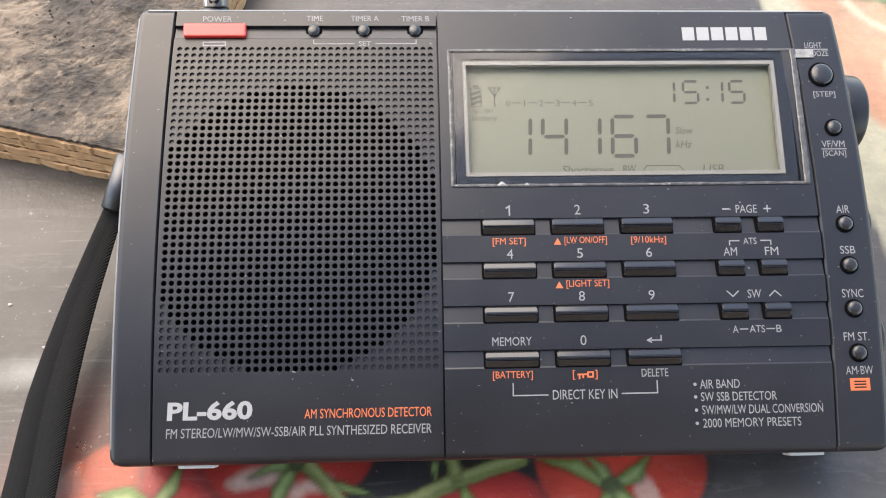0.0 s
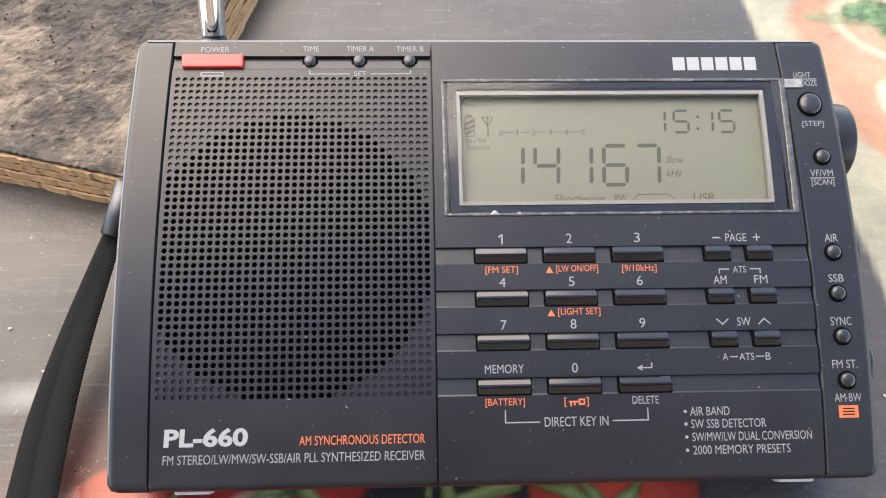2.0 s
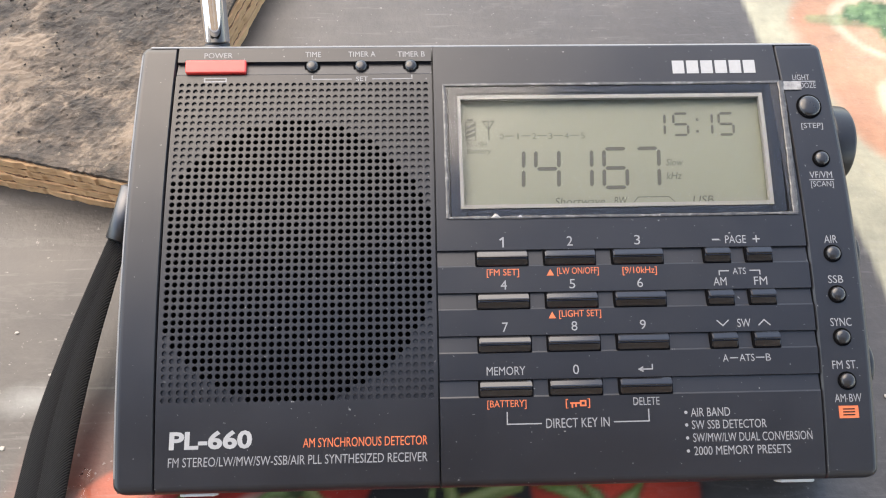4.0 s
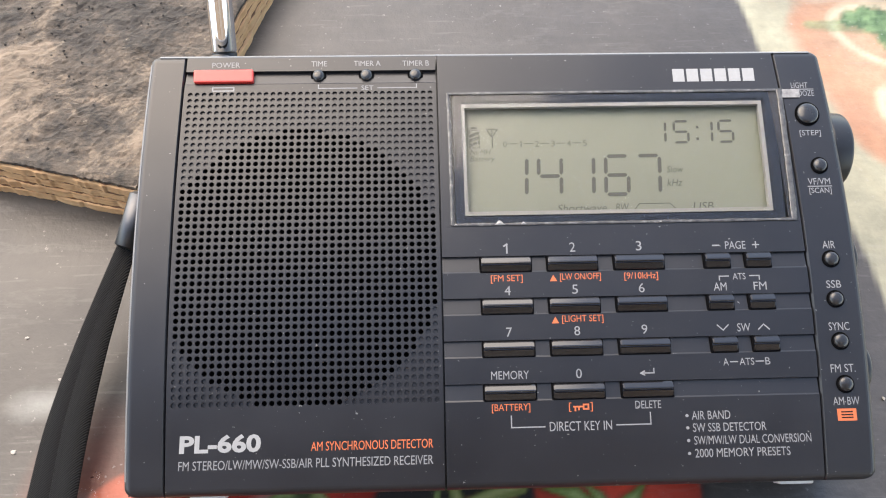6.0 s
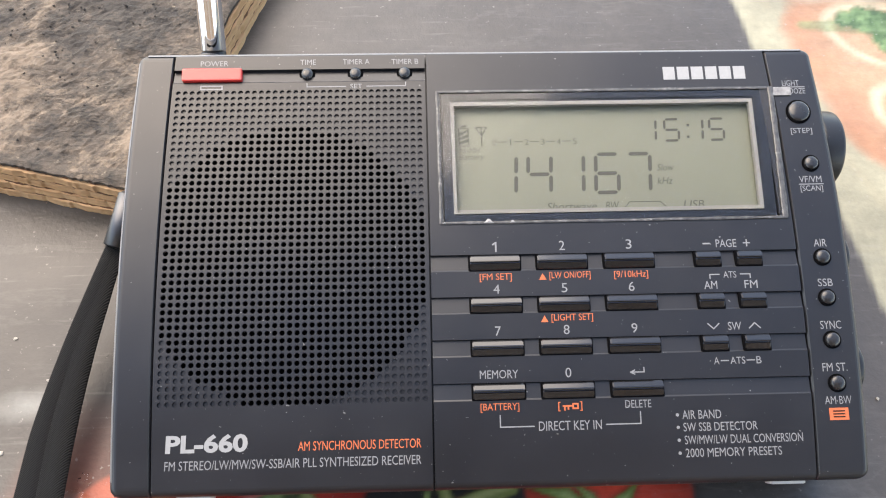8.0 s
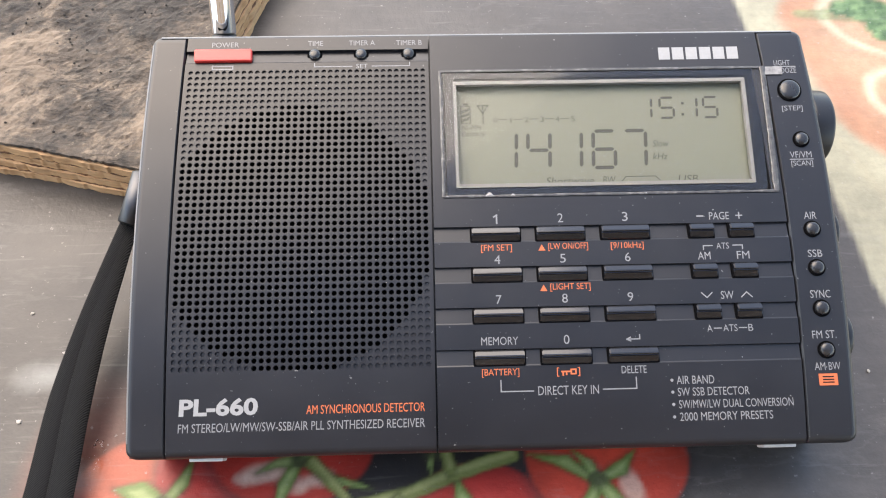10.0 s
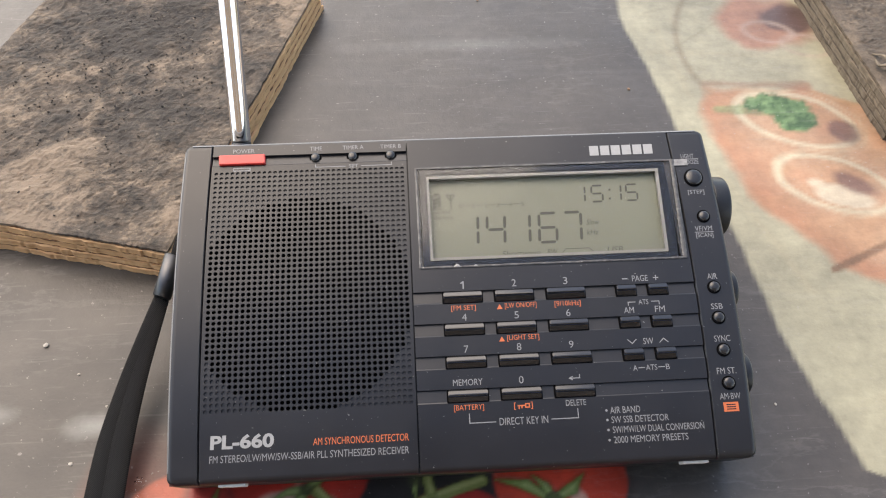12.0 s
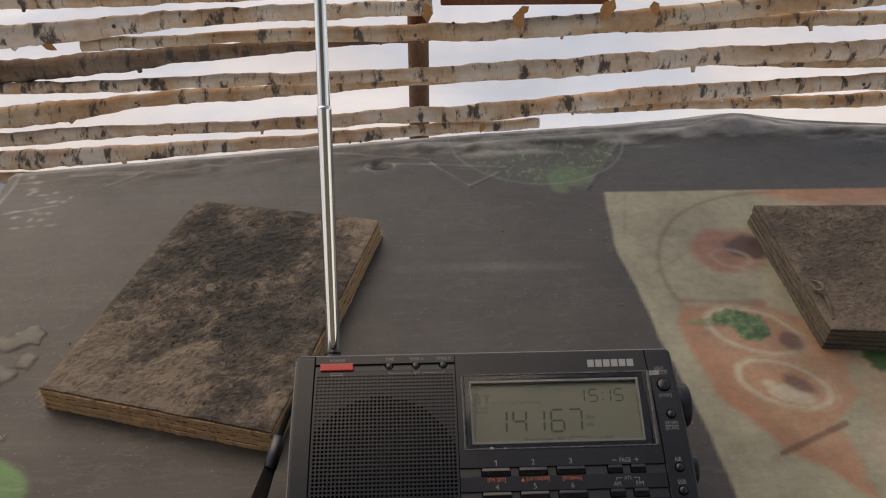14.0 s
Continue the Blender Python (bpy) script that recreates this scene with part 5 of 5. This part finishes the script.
pole(M_BIRCH, -0.01, 1, (-0.987, -0.472, 0.0263), (-0.896, -0.459, 0.0258), (-0.453, -0.42, 0.0185), (-0.103, -0.407, 0.018))
pole(M_BIRCH, 0.0, 2, (-0.957, -0.381, 0.0211), (-0.705, -0.389, 0.013), (-0.36, -0.374, 0.0129))
pole(M_BIRCH_TAN, 0.0, 3, (-0.685, -0.487, 0.0136), (-0.461, -0.473, 0.0146), (-0.105, -0.468, 0.019), (0.042, -0.474, 0.0216), (0.24, -0.463, 0.0239), (0.598, -0.433, 0.0247), (0.876, -0.4, 0.0234))
pole(M_BIRCH_TAN, 0.04, 4, (-0.197, -0.502, 0.0122), (0.042, -0.491, 0.0108), (0.605, -0.471, 0.0158), (0.953, -0.464, 0.0168), (1.124, -0.462, 0.0184))
pole(M_BIRCH_DARK, 0.03, 5, (-1.019, -0.572, 0.0293), (-0.927, -0.565, 0.0264), (-0.743, -0.547, 0.0255), (-0.469, -0.522, 0.0178), (-0.242, -0.504, 0.013), (0.2, -0.475, 0.01))
pole(M_BIRCH, 0.0, 6, (-1.029, -0.603, 0.0138), (-0.939, -0.605, 0.0145), (-0.479, -0.59, 0.0159), (-0.11, -0.581, 0.015), (0.136, -0.576, 0.0221), (0.619, -0.543, 0.023), (0.973, -0.528, 0.0229), (1.145, -0.52, 0.0227))
pole(M_BIRCH_TAN, 0.035, 7, (0.622, -0.561, 0.0115), (0.985, -0.568, 0.0182), (1.162, -0.568, 0.0163))
pole(M_BIRCH_TAN, 0.03, 8, (-1.061, -0.702, 0.0252), (-0.965, -0.692, 0.0285), (-0.722, -0.653, 0.018), (-0.487, -0.639, 0.0183), (-0.111, -0.617, 0.0134), (0.124, -0.603, 0.0102))
pole(M_BIRCH, 0.0, 9, (-1.076, -0.749, 0.0179), (-0.98, -0.743, 0.0186), (-0.689, -0.718, 0.0143), (-0.499, -0.715, 0.014), (-0.114, -0.692, 0.0181), (0.14, -0.685, 0.0227), (0.636, -0.634, 0.0211), (1.001, -0.619, 0.0199), (1.177, -0.611, 0.0206))
pole(M_BIRCH, 0.0, 10, (-1.097, -0.811, 0.0234), (-1.0, -0.81, 0.0255), (-0.507, -0.768, 0.0165), (-0.116, -0.74, 0.0161), (0.176, -0.724, 0.0138))
pole(M_BIRCH_TAN, 0.02, 11, (0.369, -0.693, 0.0138), (0.645, -0.68, 0.0142), (1.018, -0.676, 0.0177), (1.198, -0.668, 0.0183))
pole(M_BIRCH, 0.0, 12, (-1.114, -0.864, 0.0184), (-0.815, -0.848, 0.015), (-0.318, -0.82, 0.0141))
pole(M_BIRCH_TAN, 0.03, 13, (0.844, -0.402, 0.0209), (0.936, -0.407, 0.0213), (1.082, -0.397, 0.0195))
# unseen poles above the others, added to keep low sky out of reflections
for k in range(4):
    z = -0.33 + k * 0.085
    pole(M_BIRCH if k % 2 else M_BIRCH_TAN, 0.0, 20 + k, (-1.0, z, 0.022), (0.0, z + 0.01, 0.02), (1.0, z + 0.012, 0.021))

post = finish(sweep([(-0.018 + 0.006 * noise.noise(Vector((z * 4, 1, 2))), FY + 0.075, z) for z in np.linspace(GROUND - 0.05, 0.1, 30)], 0.026, 16, 1.0, (0, 1, 0)), "fence_post", M_POST, smooth=True)
tagged(post, "dark upright fence post behind the birch poles", "fence post")
rail = finish(box(0.035, 0.43, FY + 0.024, FY + 0.045, -0.414, -0.30, 0.003), "fence_board", M_RUST)
tagged(rail, "red-brown board fixed along the birch fence", "board")


def dry_leaf(x, z, size, turn, seed):
    bm = bmesh.new()
    top = [(0, 0), (0.3, 0.28), (0.62, 0.24), (1, 0)]
    ups = [bm.verts.new((u * size, 0.12 * size * math.sin(u * 3), v * size)) for u, v in top]
    mids = [bm.verts.new((u * size, 0.0, 0)) for u, v in top[1:3]]
    lows = [bm.verts.new((u * size, 0.15 * size * math.sin(u * 3), -v * size)) for u, v in top[1:3]]
    bm.faces.new((ups[0], mids[0], ups[1]))
    bm.faces.new((ups[1], mids[0], mids[1], ups[2]))
    bm.faces.new((ups[2], mids[1], ups[3]))
    bm.faces.new((ups[0], lows[0], mids[0]))
    bm.faces.new((mids[0], lows[0], lows[1], mids[1]))
    bm.faces.new((mids[1], lows[1], ups[3]))
    ob = finish(bm, "dry_leaf", M_LEAF)
    ob.matrix_world = Matrix.Translation((x, FY - 0.028, z)) @ Matrix.Rotation(turn, 4, "Y")
    tagged(ob, "withered orange-brown leaf caught on the fence", "leaf", "leaves on the fence")


for k, (x, z, s, a) in enumerate(((0.21, -0.405, 0.05, 1.4), (0.235, -0.395, 0.035, 2.4), (0.52, -0.385, 0.04, 1.2), (-0.885, -0.478, 0.035, 0.4), (0.145, -0.70, 0.03, 1.9), (0.0, -0.385, 0.05, 1.5), (0.43, -0.38, 0.06, 2.0))):
    dry_leaf(x, z, s, a, k)


# ---- spilled water and crumbs on the cloth ----
n = Nodes("water")
n.colour((1, 1, 1))
n.rough(0.02)
n.bsdf.inputs["Transmission Weight"].default_value = 1.0
n.bsdf.inputs["IOR"].default_value = 1.3
M_WATER = n.mat


def puddle(cx, cy, rx, ry, seed):
    """A flat drop with a wavy outline."""
    bm = bmesh.new()
    k = 40
    outline = [1 + 0.55 * noise.noise(Vector((1.8 * math.cos(a), 1.8 * math.sin(a), seed))) + 0.3 * noise.noise(Vector((5 * math.cos(a), 5 * math.sin(a), seed))) for a in (2 * math.pi * i / k for i in range(k))]
    rings = [[bm.verts.new((rx * q * outline[i] * math.cos(2 * math.pi * i / k), ry * q * outline[i] * math.sin(2 * math.pi * i / k), z)) for i in range(k)] for q, z in ((1, -0.0006), (0.97, 0.0003), (0.9, 0.0008), (0.8, 0.001), (0.65, 0.0011), (0.45, 0.0011))]
    for a, b in zip(rings, rings[1:]):
        for i in range(k):
            bm.faces.new((a[i], a[(i + 1) % k], b[(i + 1) % k], b[i]))
    bm.faces.new(rings[-1])
    for v in bm.verts:
        v.co.z += 0.0006 * noise.noise(v.co * 260 + Vector((seed, 0, 0)))
    ob = finish(bm, "water_drop", M_WATER, smooth=True)
    ob.location = (cx, cy, 0.0006)
    ob.visible_shadow = False
    tagged(ob, "clear spilled water drop lying on the oilcloth", "water", "water drops")


for k, (x, y, rx, ry) in enumerate(((-0.270, 0.142, 0.010, 0.008), (-0.281, 0.135, 0.009, 0.006), (-0.266, 0.121, 0.006, 0.007), (-0.276, 0.109, 0.008, 0.008), (-0.263, 0.064, 0.006, 0.003), (-0.192, -0.083, 0.012, 0.008), (-0.16, -0.086, 0.008, 0.004), (-0.112, -0.044, 0.0035, 0.003), (-0.110, -0.038, 0.0018, 0.0014))):
    puddle(x, y, rx, ry, k * 1.7)


def crumb(x, y, size, material, label, seed):
    rnd = random.Random(seed)
    bm = bmesh.new()
    bmesh.ops.create_icosphere(bm, subdivisions=1, radius=size)
    for v in bm.verts:
        v.co *= rnd.uniform(0.6, 1.2)
        v.co.z *= 0.5
    ob = finish(bm, "crumb", material)
    ob.location = (x, y, size * 0.45)
    ob.rotation_euler.z = rnd.uniform(0, 6)
    tagged(ob, label, "crumb", "crumbs on the cloth")


for k, (x, y, size, pale) in enumerate(((-0.1551, 0.0194, 0.0012, 1), (-0.21, 0.016, 0.0012, 0), (-0.199, 0.008, 0.0009, 1), (-0.245, 0.135, 0.0012, 0), (-0.2, 0.2, 0.001, 1), (-0.135, -0.03, 0.0008, 1), (-0.158, -0.065, 0.0009, 1), (-0.175, -0.064, 0.0011, 0), (-0.14, 0.006, 0.0007, 1), (-0.127, -0.008, 0.0006, 1), (-0.125, -0.07, 0.0008, 1), (0.1, 0.16, 0.001, 0), (0.03, 0.24, 0.0009, 0), (0.118, -0.02, 0.0007, 1))):
    crumb(x, y, size, M_CRUMB if pale else M_BIRCH_DARK, "pale crumb lying on the oilcloth" if pale else "dark grain of dirt lying on the oilcloth", k)
